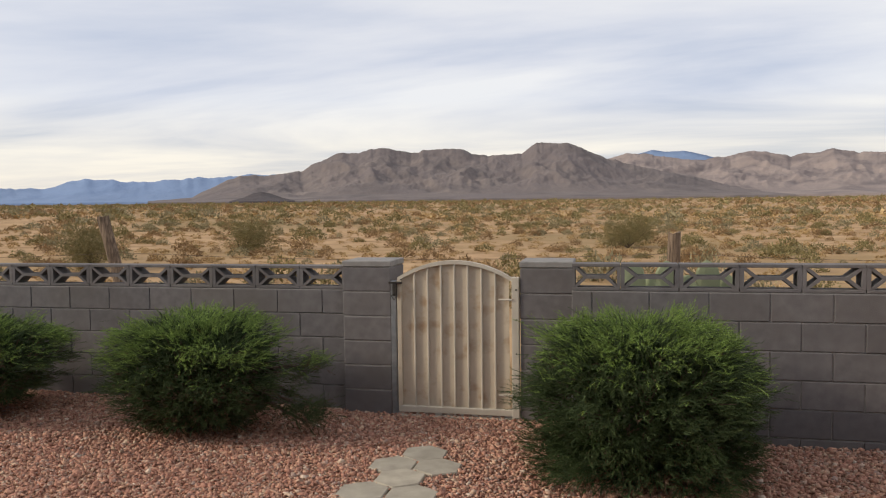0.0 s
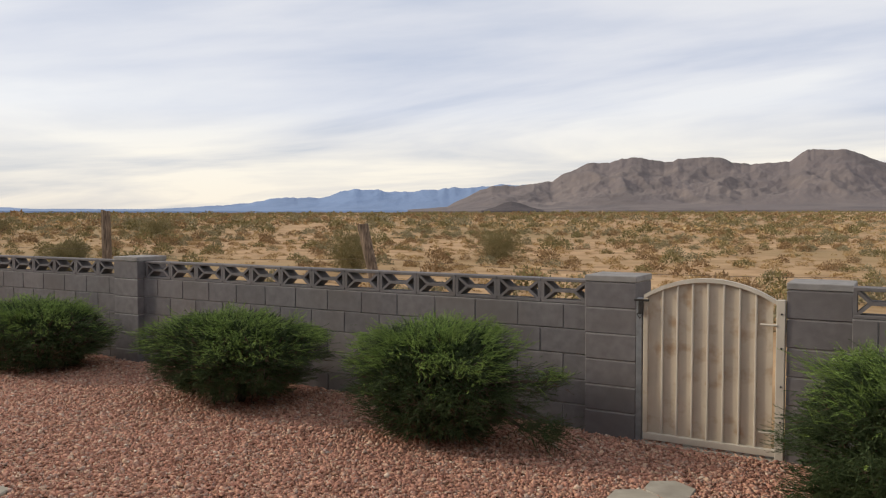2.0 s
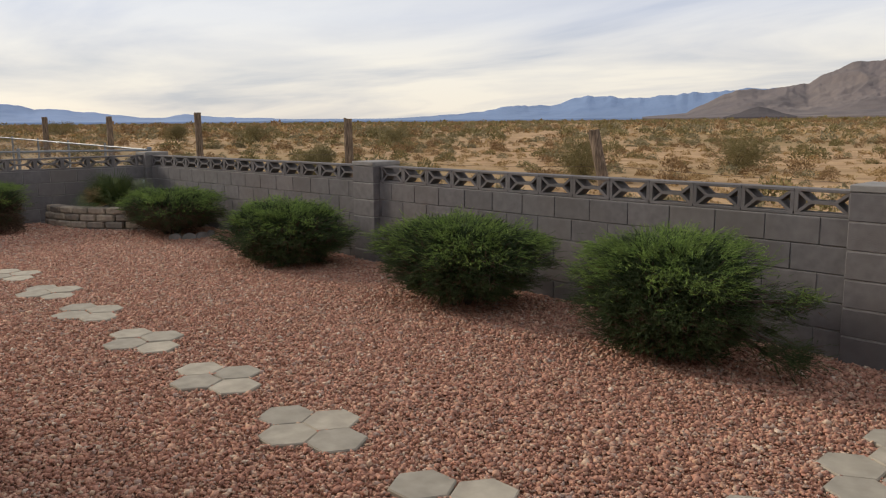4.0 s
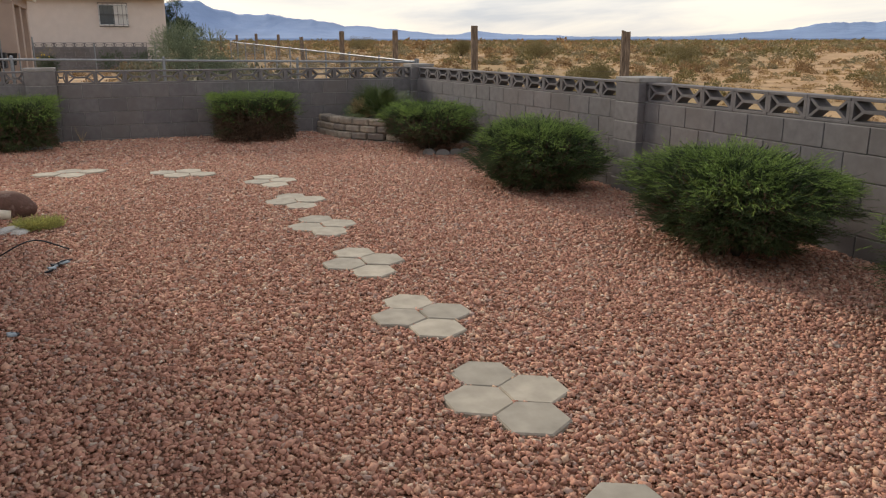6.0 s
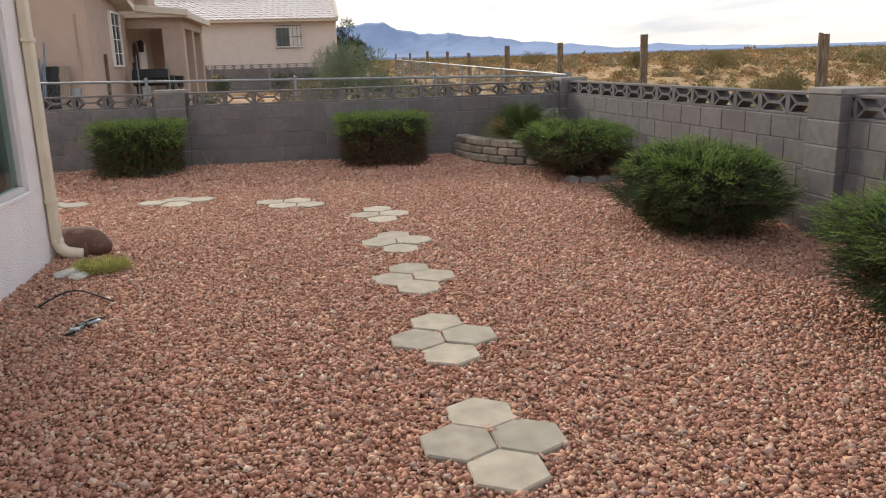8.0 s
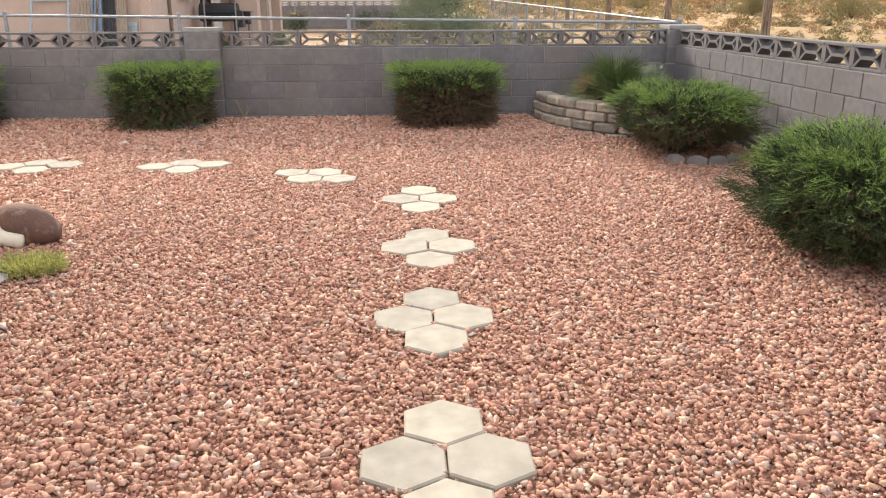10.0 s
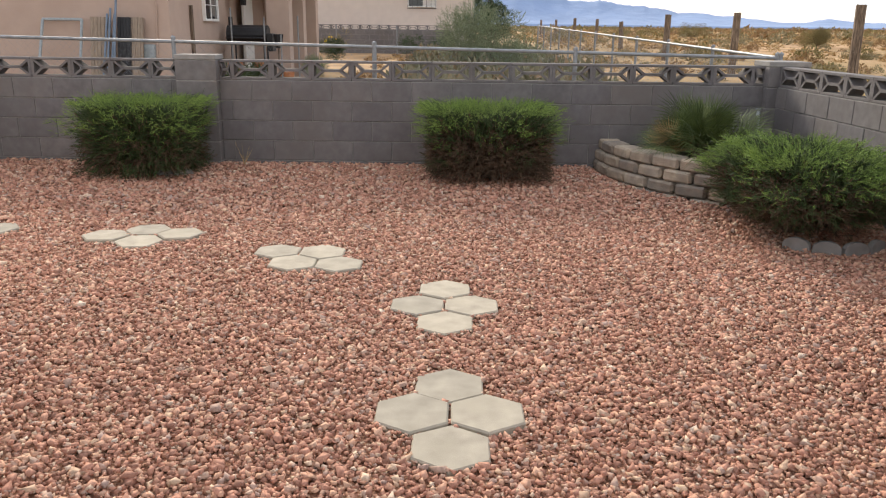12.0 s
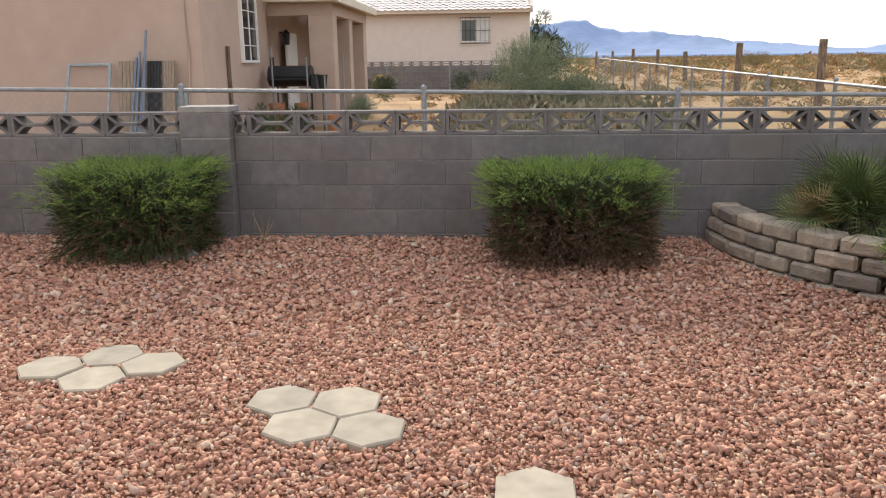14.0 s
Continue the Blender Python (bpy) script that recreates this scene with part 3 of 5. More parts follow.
def boulder():
    bm = B()
    bmesh.ops.create_icosphere(bm, subdivisions=4, radius=1)
    for v in bm.verts:
        n = 1 + 0.10 * noise.noise(v.co * 1.3 + Vector((3, 1, 7))) + 0.03 * noise.noise(v.co * 5)
        v.co = Vector((v.co.x * 0.135, v.co.y * 0.30, v.co.z * 0.15)) * n
    ob = part("boulder", bm, M_BOULDER, None, "", True)
    ob.matrix_basis = pose(-7.85, 0.0, float(yard_z(-8.02, 0)) + 0.08, 0, 4, -27)
    tagged(ob, "smooth elongated reddish brown boulder lying on the gravel", "rock")


boulder()


def rough_stone(name, x, y, z, sx, sy, sz, mat, label, rz=0, seed=1):
    bm = B()
    bmesh.ops.create_icosphere(bm, subdivisions=3, radius=1)
    for v in bm.verts:
        n = 1 + 0.25 * noise.noise(v.co * 1.6 + Vector((seed, seed * 2, 0)))
        v.co = Vector((v.co.x * sx, v.co.y * sy, v.co.z * sz)) * n
    ob = part(name, bm, mat)
    ob.matrix_basis = pose(x, y, z, 0, 0, rz)
    return tagged(ob, label, "rock")


rough_stone("splash_stone", -7.12, 0.13, -0.11, 0.08, 0.14, 0.04, M_PALESTONE, "pale flat stone lying under the downspout", 20, 3)
rough_stone("splash_stone", -7.05, 0.20, -0.115, 0.07, 0.09, 0.03, M_PALESTONE, "small pale flat stone beside the downspout", 60, 5)


def fronds_part(name, tpl, pos, dirs, size, mat, parent, spin=None):
    rot = frames_from(np.asarray(dirs, float), rng.uniform(0, 6.28, len(pos)) if spin is None else spin)
    v, f = stamp(tpl[0], tpl[1], np.asarray(pos, float), rot, np.asarray(size, float))
    ob = new(name, np_mesh(name, v, f, mat))
    ob.parent = parent
    return ob


TPL_JUN = frond(8, 0.48, 0.028, 0.37, 0.02)
TPL_LOW = frond(5, 0.6, 0.05, 0.55, 0.04)
TPL_MIN = frond(2, 0.6, 0.14, 0.7, 0.14)
TPL_CLUMP = frond(4, 0.75, 0.09, 0.62, 0.07)


def lime_plant():
    p = thing("lime_plant", "low patch of yellow green ground plant on the gravel", "plant", -7.18, 0.33, -0.13)
    n = 900
    r, a = np.sqrt(rng.random(n)) * 0.15, rng.random(n) * 6.28
    pos = np.stack([r * np.cos(a) * 0.8, r * np.sin(a) * 1.15, rng.random(n) * 0.04], 1)
    d = np.stack([np.cos(a) * 0.6, np.sin(a) * 0.6, 0.6 + rng.random(n)], 1) + rng.normal(0, 0.5, (n, 3))
    fronds_part("foliage", TPL_JUN, pos, d, rng.uniform(0.05, 0.11, n), M_LIME, p)


lime_plant()


def hose_bits():
    t = thing("drip_tube", "thin black irrigation tube curving up out of the gravel", "tube", -6.36, 0.40, -0.13)
    pts = [(0.05 + 0.02 * math.sin(k), -0.28 + 0.05 * k, 0.10 * math.sin(math.pi * k / 10)) for k in range(11)]
    part("tube", tube(B(), pts, 0.006, 6), M_BLACK, t)
    e = thing("irrigation_fitting", "broken grey plastic irrigation fitting lying on the gravel", "fitting", -5.80, 0.55, -0.125, 155)
    rr = random.Random(4)
    for k in range(7):
        bm = B()
        box(bm, -0.03, 0.03, -0.016, 0.016, 0, 0.014, 0.004)
        m = part("fragment", bm, M_TAPE if k % 3 else M_BLACK, e)
        m.matrix_basis = pose(-0.13 + 0.042 * k, rr.uniform(-0.02, 0.02), 0.004 + 0.01 * rr.random(), rr.uniform(-20, 20), rr.uniform(-20, 20), rr.uniform(-50, 50))
    part("connector", tube(B(), [(-0.02, 0.03, 0.012), (0.06, 0.0, 0.03), (0.16, -0.02, 0.016)], 0.007, 6), M_BLACK, e, "black tube connector")
    c = thing("irrigation_fitting", "small cracked grey plastic fitting lying on the gravel", "fitting", -4.42, 0.39, -0.138, 20)
    for k in range(3):
        m = part("fragment", box(B(), -0.025, 0.025, -0.014, 0.014, 0, 0.016, 0.004), M_BLACK if k == 1 else M_TAPE, c)
        m.matrix_basis = pose(-0.02 + 0.02 * k, 0.018 * (k % 2), 0.006 * k, 15 * k - 12, 10, 50 * k)


hose_bits()

# ---- gate ----


def arch(x, w, z_side, z_mid):
    """Height of the arched top at x across the gate's width."""
    rise = z_mid - z_side
    rad = (w * w / 4 + rise * rise) / (2 * rise)
    return z_mid - rad + math.sqrt(max(0, rad * rad - (x - w / 2) ** 2))


def yard_gate():
    W, zs, zm, zb = 0.94, 0.945, 1.085, -0.155
    g = thing("yard_gate", "cream painted steel garden gate with an arched top and upright ribs", "gate", -0.755, 6.03, 0)
    n = 8
    for i in range(n):
        x0, x1 = 0.03 + (W - 0.06) * i / n, 0.03 + (W - 0.06) * (i + 1) / n
        bm = B()
        k = 5
        fr, bk = [], []
        for j in range(k + 1):
            x = x0 + (x1 - x0) * j / k
            zt = arch(x, W, zs, zm) - 0.03
            y = 0.004 + 0.004 * math.sin(math.pi * j / k)
            fr.append((bm.verts.new((x, y, zb + 0.05)), bm.verts.new((x, y, zt))))
            bk.append((bm.verts.new((x, y + 0.008, zb + 0.05)), bm.verts.new((x, y + 0.008, zt))))
        for j in range(k):
            bm.faces.new((fr[j][0], fr[j + 1][0], fr[j + 1][1], fr[j][1]))
            bm.faces.new((bk[j + 1][0], bk[j][0], bk[j][1], bk[j + 1][1]))
            bm.faces.new((fr[j][1], fr[j + 1][1], bk[j + 1][1], bk[j][1]))
        part("panel", bm, M_GATE, g)
        if i:
            zt = arch(x0, W, zs, zm) - 0.02
            part("rib", box(B(), x0 - 0.008, x0 + 0.008, -0.014, 0.002, zb + 0.04, zt, 0.004), M_GATE_FRAME, g)
    bm = B()
    pts = [(x, 0, arch(x, W, zs, zm) - 0.012) for x in np.linspace(0.0, W, 25)]
    ring = []
    for x, y, z in pts:
        ring.append([bm.verts.new((x, yy, z + zz)) for yy, zz in ((-0.022, -0.015), (0.022, -0.015), (0.022, 0.015), (-0.022, 0.015))])
    for a, b in zip(ring, ring[1:]):
        for q in range(4):
            bm.faces.new((a[q], b[q], b[(q + 1) % 4], a[(q + 1) % 4]))
    bm.faces.new(ring[0]); bm.faces.new(ring[-1][::-1])
    part("arched_rail", bm, M_GATE_FRAME, g)
    part("bottom_rail", box(B(), 0.0, W, -0.026, 0.026, zb, zb + 0.05, 0.004), M_GATE_FRAME, g)
    part("stile", box(B(), -0.002, 0.034, -0.024, 0.024, zb + 0.05, zs - 0.02, 0.004), M_GATE, g)
    h = part("hinge_stile", box(B(), W - 0.006, W + 0.052, -0.03, 0.03, zb - 0.02, zs + 0.012, 0.004), M_GATE_FRAME, g, "pale steel hinge post of the gate")
    for z in (0.17 - 0.155, 0.78):
        part("hinge", rod(B(), (W - 0.11, -0.032, z), (W + 0.0, -0.032, z), 0.008), M_GATE_FRAME, g)
    for z in (0.62, 0.86, 0.35, 0.1):
        part("bolt", rod(B(), (W + 0.03, -0.037, z), (W + 0.03, -0.028, z), 0.007), M_DARKSTEEL, g)
    part("latch_bar", box(B(), -0.07, 0.045, -0.045, -0.03, 0.90, 0.916, 0.003), M_DARKSTEEL, g, "dark steel slide latch")
    lk = part("latch_plate", box(B(), -0.035, 0.0, -0.05, -0.03, 0.80, 0.90, 0.004), M_DARKSTEEL, g)
    bm = B()
    tube(bm, [(-0.018, -0.055, 0.83), (-0.04, -0.058, 0.80), (-0.018, -0.06, 0.77), (0.0, -0.058, 0.80), (-0.016, -0.055, 0.83)], 0.005, 6)
    part("latch_ring", bm, M_DARKSTEEL, g)
    j = thing("gate_jamb", "dark steel channel jamb bolted to the block post", "jamb", -0.78, 6.03, 0)
    part("channel", box(B(), -0.033, 0.012, -0.02, 0.05, -0.2, 0.92, 0.004), M_GALV, j)
    s = part("door_sill", box(B(), -0.80, 0.235, 5.97, 6.2, -0.3, -0.175, 0.006), M_PAVER)
    tagged(s, "pale concrete sill under the gate", "sill", kind="structure")


yard_gate()

# ---- stepping stones ----
HEX = 0.148


def hex_mesh():
    bm = B()
    r = HEX / math.cos(math.pi / 6) - 0.004
    top = [bm.verts.new((r * 0.955 * math.cos(math.pi / 6 + k * math.pi / 3), r * 0.955 * math.sin(math.pi / 6 + k * math.pi / 3), 0)) for k in range(6)]
    mid = [bm.verts.new((r * math.cos(math.pi / 6 + k * math.pi / 3), r * math.sin(math.pi / 6 + k * math.pi / 3), -0.007)) for k in range(6)]
    bot = [bm.verts.new((r * math.cos(math.pi / 6 + k * math.pi / 3), r * math.sin(math.pi / 6 + k * math.pi / 3), -0.045)) for k in range(6)]
    bm.faces.new(top)
    for a, b in ((top, mid), (mid, bot)):
        for k in range(6):
            bm.faces.new((b[k], b[(k + 1) % 6], a[(k + 1) % 6], a[k]))
    bm.faces.new(bot[::-1])
    return link_mesh("hexagon_paver", bm, M_PAVER)


ME_HEX = hex_mesh()
ROW = HEX * math.sqrt(3)
PAVERS = []


def hex_at(x, y, rz):
    """rz = 0: flats face +-x, so that neighbours lie along x."""
    z = float(yard_z(x, y)) + 0.016 + random.uniform(-0.005, 0.005)
    ob = new("hexagon_paver", ME_HEX)
    ob.matrix_basis = pose(x + random.uniform(-0.004, 0.004), y + random.uniform(-0.004, 0.004), z, random.uniform(-0.9, 0.9), random.uniform(-0.9, 0.9), rz + random.uniform(-1.5, 1.5))
    tagged(ob, "pale hexagonal concrete stepping stone set in the gravel", "paver", group="hexagonal stepping stones")
    PAVERS.append((x, y))


def diamond(x, y, rz):
    """Four pavers: a pair side by side along the turned x axis and one before and behind."""
    c, s = math.cos(radians(rz)), math.sin(radians(rz))
    for u, v in ((-HEX, 0), (HEX, 0), (0, ROW), (0, -ROW)):
        hex_at(x + u * c - v * s, y + u * s + v * c, rz)


for x, y in ((-1.51, 2.56), (-2.73, 2.58), (-3.89, 2.61), (-5.11, 2.615), (-6.355, 2.62), (-7.50, 2.63), (-8.735, 2.60)):
    diamond(x, y, 90)
diamond(-10.01, 0.46, 8)
diamond(-10.08, -0.90, 6)
for x, y in ((-9.67, 1.48), (-9.66, 1.78), (-9.42, 1.63), (-9.41, 1.925)):
    hex_at(x, y, 90)
for x, y in ((-0.29, 4.965), (-0.435, 4.71), (-0.14, 4.71), (-0.325, 4.465), (-0.485, 4.22), (-0.19, 4.22), (-0.35, 3.965), (-0.60, 3.42), (-0.305, 3.42), (-0.45, 3.165)):
    hex_at(x, y, 0)

# ---- planter in the corner ----


def planter():
    cx, cy, R = -12.76, 6.1, 2.02
    p = thing("planter", "curved raised planter of stacked grey brown retaining wall blocks", "planter", cx, cy, 0)
    bl, bh, dep = 0.295, 0.107, 0.20
    meshes = []
    for q in range(4):
        bm = B()
        box(bm, -bl / 2 + 0.006, bl / 2 - 0.006, -dep, 0, 0.003, bh - 0.002, 0.018)
        for v in bm.verts:
            if v.co.y > -0.02:
                v.co.y += 0.016 * noise.noise(Vector((v.co.x * 14, v.co.z * 14, q * 5.1))) + (0.012 if abs(v.co.x) < bl * 0.42 else 0)
            v.co.x *= 1 - 0.30 * (-v.co.y / dep) * 0.6
        meshes.append(link_mesh("retaining_block", bm, M_PLANTER))
    for c in range(5):
        r = R - 0.022 * c
        n = int(r * math.pi / 2 / bl)
        for k in range(n + 1):
            a = -90 + (k + (0.5 if c % 2 else 0.0)) * 90 / n
            if a > 1:
                continue
            ar = radians(a)
            share("retaining_block", random.choice(meshes), p, pose(r * math.cos(ar), r * math.sin(ar), -0.245 + c * bh, random.uniform(-0.6, 0.6), random.uniform(-0.6, 0.6), a - 90 + random.uniform(-1.5, 1.5)))
    bm = B()
    n = 14
    c0 = bm.verts.new((0.02, -0.30, 0.24))
    ring = [bm.verts.new(((R - 0.1) * math.cos(radians(-90 + 90 * k / n)), (R - 0.1) * math.sin(radians(-90 + 90 * k / n)), 0.21)) for k in range(n + 1)]
    for a, b in zip(ring, ring[1:]):
        bm.faces.new((c0, a, b))
    part("soil", bm, M_SOIL, p, "dark soil")


planter()


def fan_palm():
    p = thing("fan_palm", "bushy fan palm with green fronds and dry straw coloured tips", "palm", -11.98, 4.96, 0.20)
    part("trunk", rod(B(), (0, 0, -0.02), (0, 0, 0.16), 0.10, 0.07, 9), M_BARK, p)
    tv, tf = [], []
    for i in range(23):
        a = radians(-82 + 164 * i / 22)
        d, w = Vector((math.sin(a), 0, math.cos(a))), Vector((math.cos(a), 0, -math.sin(a))) * 0.013
        L = 0.62 + 0.3 * math.cos(a) + 0.05 * (i % 3)
        mid, tip = d * L * 0.55 + Vector((0, -0.03, 0)), d * L * 0.97 + Vector((0, -0.20 * L - 0.05 * (i % 2), -0.05))
        j = len(tv)
        tv += [tuple(d * 0.04), tuple(mid - w), tuple(mid + w), tuple(tip)]
        tf += [(j, j + 1, j + 2), (j + 1, j + 3, j + 2)]
    tpl = (np.array(tv), np.array(tf))
    for nm, cnt, mat, lo, hi in (("green_fronds", 84, M_PALM, 12, 88), ("dry_fronds", 16, M_PALM_DRY, 55, 98)):
        az = rng.random(cnt) * 6.283
        if nm == "dry_fronds":
            az = rng.normal(radians(255), 0.6, cnt)
        ti = np.radians(rng.uniform(lo, hi, cnt))
        d = np.stack([np.cos(az) * np.sin(ti), np.sin(az) * np.sin(ti), np.cos(ti)], 1)
        pl = rng.uniform(0.10, 0.40, cnt) * (0.62 + 0.45 * np.sin(ti))
        pos = d * pl[:, None] + np.array([0, 0, 0.10])
        fronds_part(nm, tpl, pos, d, rng.uniform(0.26, 0.40, cnt) * (0.7 if cnt < 40 else 1.0), mat, p, spin=rng.uniform(0, 6.28, cnt))
        bm = B()
        for q, e in zip(pos, d):
            rod(bm, (0, 0, 0.12), tuple(q + e * 0.02), 0.008, 0.004, 5)
        part("stalks" if cnt > 40 else "dry_stalks", bm, mat, p)


fan_palm()


def faucet():
    f = thing("garden_tap", "small chrome garden tap on a riser by the corner post", "tap", -12.60, 5.71, 0.06)
    part("riser", rod(B(), (0, 0, -0.05), (0, 0, 0.50), 0.011), M_GALV, f)
    part("body", tube(B(), [(0, 0, 0.49), (0.01, -0.01, 0.53), (0.05, -0.03, 0.535), (0.07, -0.04, 0.50)], 0.017, 8), M_GALV, f)
    part("handle", rod(B(), (0.02, -0.02, 0.555), (0.02, -0.02, 0.57), 0.03, None, 10), M_GALV, f)


faucet()


def edger(x, y, rz, n, label, sink=-0.03):
    e = thing("scalloped_edging", label, "edging", x, y, float(yard_z(x, y)) + sink, rz, group="scalloped edgings")
    for k in range(n):
        bm = B()
        a = radians(-26 * (n - 1) / 2 + 26 * k)
        m = pose(0.42 * math.cos(a) - 0.42, 0.42 * math.sin(a), 0, 0, 0, math.degrees(a))
        pts = [(-0.09, -0.05), (0.09, -0.05), (0.09, 0.06)] + [(0.09 * math.cos(q), 0.07 + 0.05 * math.sin(q)) for q in np.linspace(0.1, 3.04, 8)] + [(-0.09, 0.06)]
        fr = [bm.verts.new(m @ Vector((0.02, u, v))) for u, v in pts]
        bk = [bm.verts.new(m @ Vector((-0.02, u, v))) for u, v in pts]
        bm.faces.new(fr); bm.faces.new(bk[::-1])
        for i in range(len(pts)):
            j = (i + 1) % len(pts)
            bm.faces.new((fr[j], fr[i], bk[i], bk[j]))
        part("scallop", bm, M_CAP, e)


edger(-9.80, 5.28, -4, 4, "grey concrete scalloped edging round the foot of a juniper")
edger(-12.04, -0.02, 10, 2, "grey concrete scalloped edging under a clipped juniper", -0.05)

# ---- junipers ----


def plume(sprigs, width):
    """Template: a juniper plume one unit long, a thin curved axis with fine sprigs that lean forwards, fuller than deep."""
    v, f = [(-0.010, 0, 0), (0.010, 0, 0), (0, 0, 1)], [(0, 1, 2)]
    r = random.Random(sprigs)
    for i in range(sprigs):
        h = 0.08 + 0.86 * i / sprigs
        a = i * 2.4 + r.uniform(-0.5, 0.5)
        sp = r.uniform(0.45, 0.85)
        d = Vector((math.cos(a) * math.sin(sp), 0.55 * math.sin(a) * math.sin(sp), math.cos(sp)))
        s = Vector((-math.sin(a), math.cos(a), 0.2)).normalized() * width
        b, k = Vector((0, 0, h)), r.uniform(0.20, 0.34) * (1.15 - 0.6 * h)
        j = len(v)
        v += [tuple(b - s), tuple(b + s), tuple(b + d * k)]
        f.append((j, j + 1, j + 2))
    return np.array(v, float), np.array(f, int)


TPL_PLUME = plume(13, 0.021)


def juniper(x, y, rx, ry, top, label, boughs=300, per=30, seed=1, clipped=False, gap=0.12, bare=0.3, tips=0.3, side=(), skirt=0.74):
    """A juniper: bare stems that rise from the ground and boughs that fan outwards, each a brush of fine plumes."""
    z0 = float(yard_z(x, y))
    b = thing("juniper_bush", label, "bush", x, y, z0, group="juniper bushes along the wall")
    r = np.random.default_rng(seed)
    H = top - z0
    # bough tips: over a dome with a flattened top, or over the top and sides of a box
    m = boughs
    prof = ([0.0, 0.12, 0.30, 0.55, 0.75, 0.88, 1.0], [skirt, 0.4 * skirt + 0.50, 0.93, 1.0, 0.94, 0.78, 0.55])
    if clipped:
        u = r.uniform(-1, 1, (m, 3))
        face = r.choice(3, m, p=(0.34, 0.24, 0.42))
        u[np.arange(m), face] = np.where(face == 2, 1.0, np.where(r.random(m) < 0.5, -1.0, 1.0))
        zt = (u[:, 2] + 1) / 2
        rad = np.where(zt > 0.60, 1.0, 0.86) + np.array([0.09 * noise.noise(Vector(q * 2.4) + Vector((seed, 0, 0))) for q in u])
        tip = np.stack([u[:, 0] * rx * rad, u[:, 1] * ry * rad, H * (gap + (1 - gap) * zt)], 1)
        out = np.stack([u[:, 0] * (np.abs(u[:, 0]) > 0.8), u[:, 1] * (np.abs(u[:, 1]) > 0.8), 0.30 * (face == 2) + 0.08], 1)
        out[:, :2] += 0.45 * u[:, :2] * (face == 2)[:, None]
    else:
        az = np.arange(m) * 2.39996 + r.normal(0, 0.25, m)
        q = r.random(m)
        zt = np.where(q < 0.66, 0.94 * (q / 0.66) ** 0.85, 0.90 + 0.12 * r.random(m))
        ring = np.where(q < 0.66, np.interp(zt, *prof), 0.80 * np.sqrt(r.random(m)))
        lump = np.array([noise.noise(Vector((math.cos(a) * 2.0, math.sin(a) * 2.0, h * 3.4 + seed * 3.7))) for a, h in zip(az, zt)])
        ring = ring * (1 + 0.30 * lump)
        ex = 2.0 / 2.6
        tip = np.stack([np.sign(np.cos(az)) * np.abs(np.cos(az)) ** ex * rx * ring, np.sign(np.sin(az)) * np.abs(np.sin(az)) ** ex * ry * ring, H * (gap + (1 - gap) * zt) + 0.09 * H * lump], 1)
        tip[:, 2] -= 0.16 * H * np.clip(ring - 0.5, 0, 1) * (zt > 0.85)
        out = np.stack([np.cos(az) * (0.30 + ring), np.sin(az) * (0.30 + ring), 0.42 * np.clip(zt - 0.45, 0, 1) + 0.20 * (zt > 0.88)], 1)
    for ex_, ey_, ez_, er, cnt in side:
        tip = np.vstack([tip, r.normal(size=(cnt, 3)) * er + np.array([ex_, ey_, ez_])])
        out = np.vstack([out, r.normal(0, 0.25, (cnt, 3)) + np.array([0.8, -0.1, 0.12])])
        zt = np.concatenate([zt, np.full(cnt, 0.55)])
    m = len(tip)
    out += r.normal(0, 0.16, (m, 3))
    out /= np.linalg.norm(out, axis=1, keepdims=True)
    tip[:, 2] = np.maximum(tip[:, 2], 0.05)
    # woody stems: a few thick ones from the root, thin ones out to a share of the boughs
    bm = B()
    fork = []
    for k in range(7):
        a = k * 2.4 + seed
        e = (0.42 * rx * math.cos(a), 0.42 * ry * math.sin(a), H * (0.34 + 0.22 * r.random()))
        fork.append(Vector(e))
        mid = (e[0] * 0.5 + r.normal(0, 0.03), e[1] * 0.5 + r.normal(0, 0.03), e[2] * 0.42)
        tube(bm, [(0.045 * math.cos(a), 0.045 * math.sin(a), -0.05), mid, e], [0.026, 0.018, 0.010], 6)
    part("trunk", bm, M_BARK, b, "brown woody stems")
    bm = B()
    for k in list(range(0, m, 5)) + list(range(boughs, m, 2)):
        t = Vector(tip[k]) - Vector(out[k]) * 0.06
        s = min(fork, key=lambda w: (w - t).length)
        mid = (s + t) / 2 + Vector((r.normal(0, 0.03), r.normal(0, 0.03), 0.02))
        tube(bm, [tuple(s), tuple(mid), tuple(t)], [0.007, 0.005, 0.002], 4)
    tagged(part("branch_work", bm, M_BARK, b, "thin brown branches"), kind="stuff")
    # plumes along the outer stretch of each bough
    i = np.repeat(np.arange(m), per)
    n = len(i)
    back = r.random(n) ** 1.3
    spreadw = 0.036 + 0.026 * back
    pos = tip[i] - out[i] * (back * 0.17)[:, None] + r.normal(0, 1, (n, 3)) * spreadw[:, None] * np.array([1, 1, 0.50])
    d = out[i] + r.normal(0, 0.30, (n, 3)) + np.array([0, 0, 0.10])
    size = r.uniform(0.055, 0.110, n) * (1.0 - 0.25 * back) * (0.92 if clipped else 1.05)
    pos[:, 2] = np.maximum(pos[:, 2], 0.025)
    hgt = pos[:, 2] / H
    # Outer top plumes take the paler colour: new growth and painted top light.
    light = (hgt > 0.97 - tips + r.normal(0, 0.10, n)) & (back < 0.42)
    patch = np.array([noise.noise(Vector(q) * 5.5 + Vector((seed * 2.0, 0, 0))) for q in tip])[i]
    dead = ~light & (r.random(n) < bare * np.clip(1.25 - 1.45 * hgt, 0, 1) * np.clip(0.75 + 1.6 * patch, 0, 1.6))
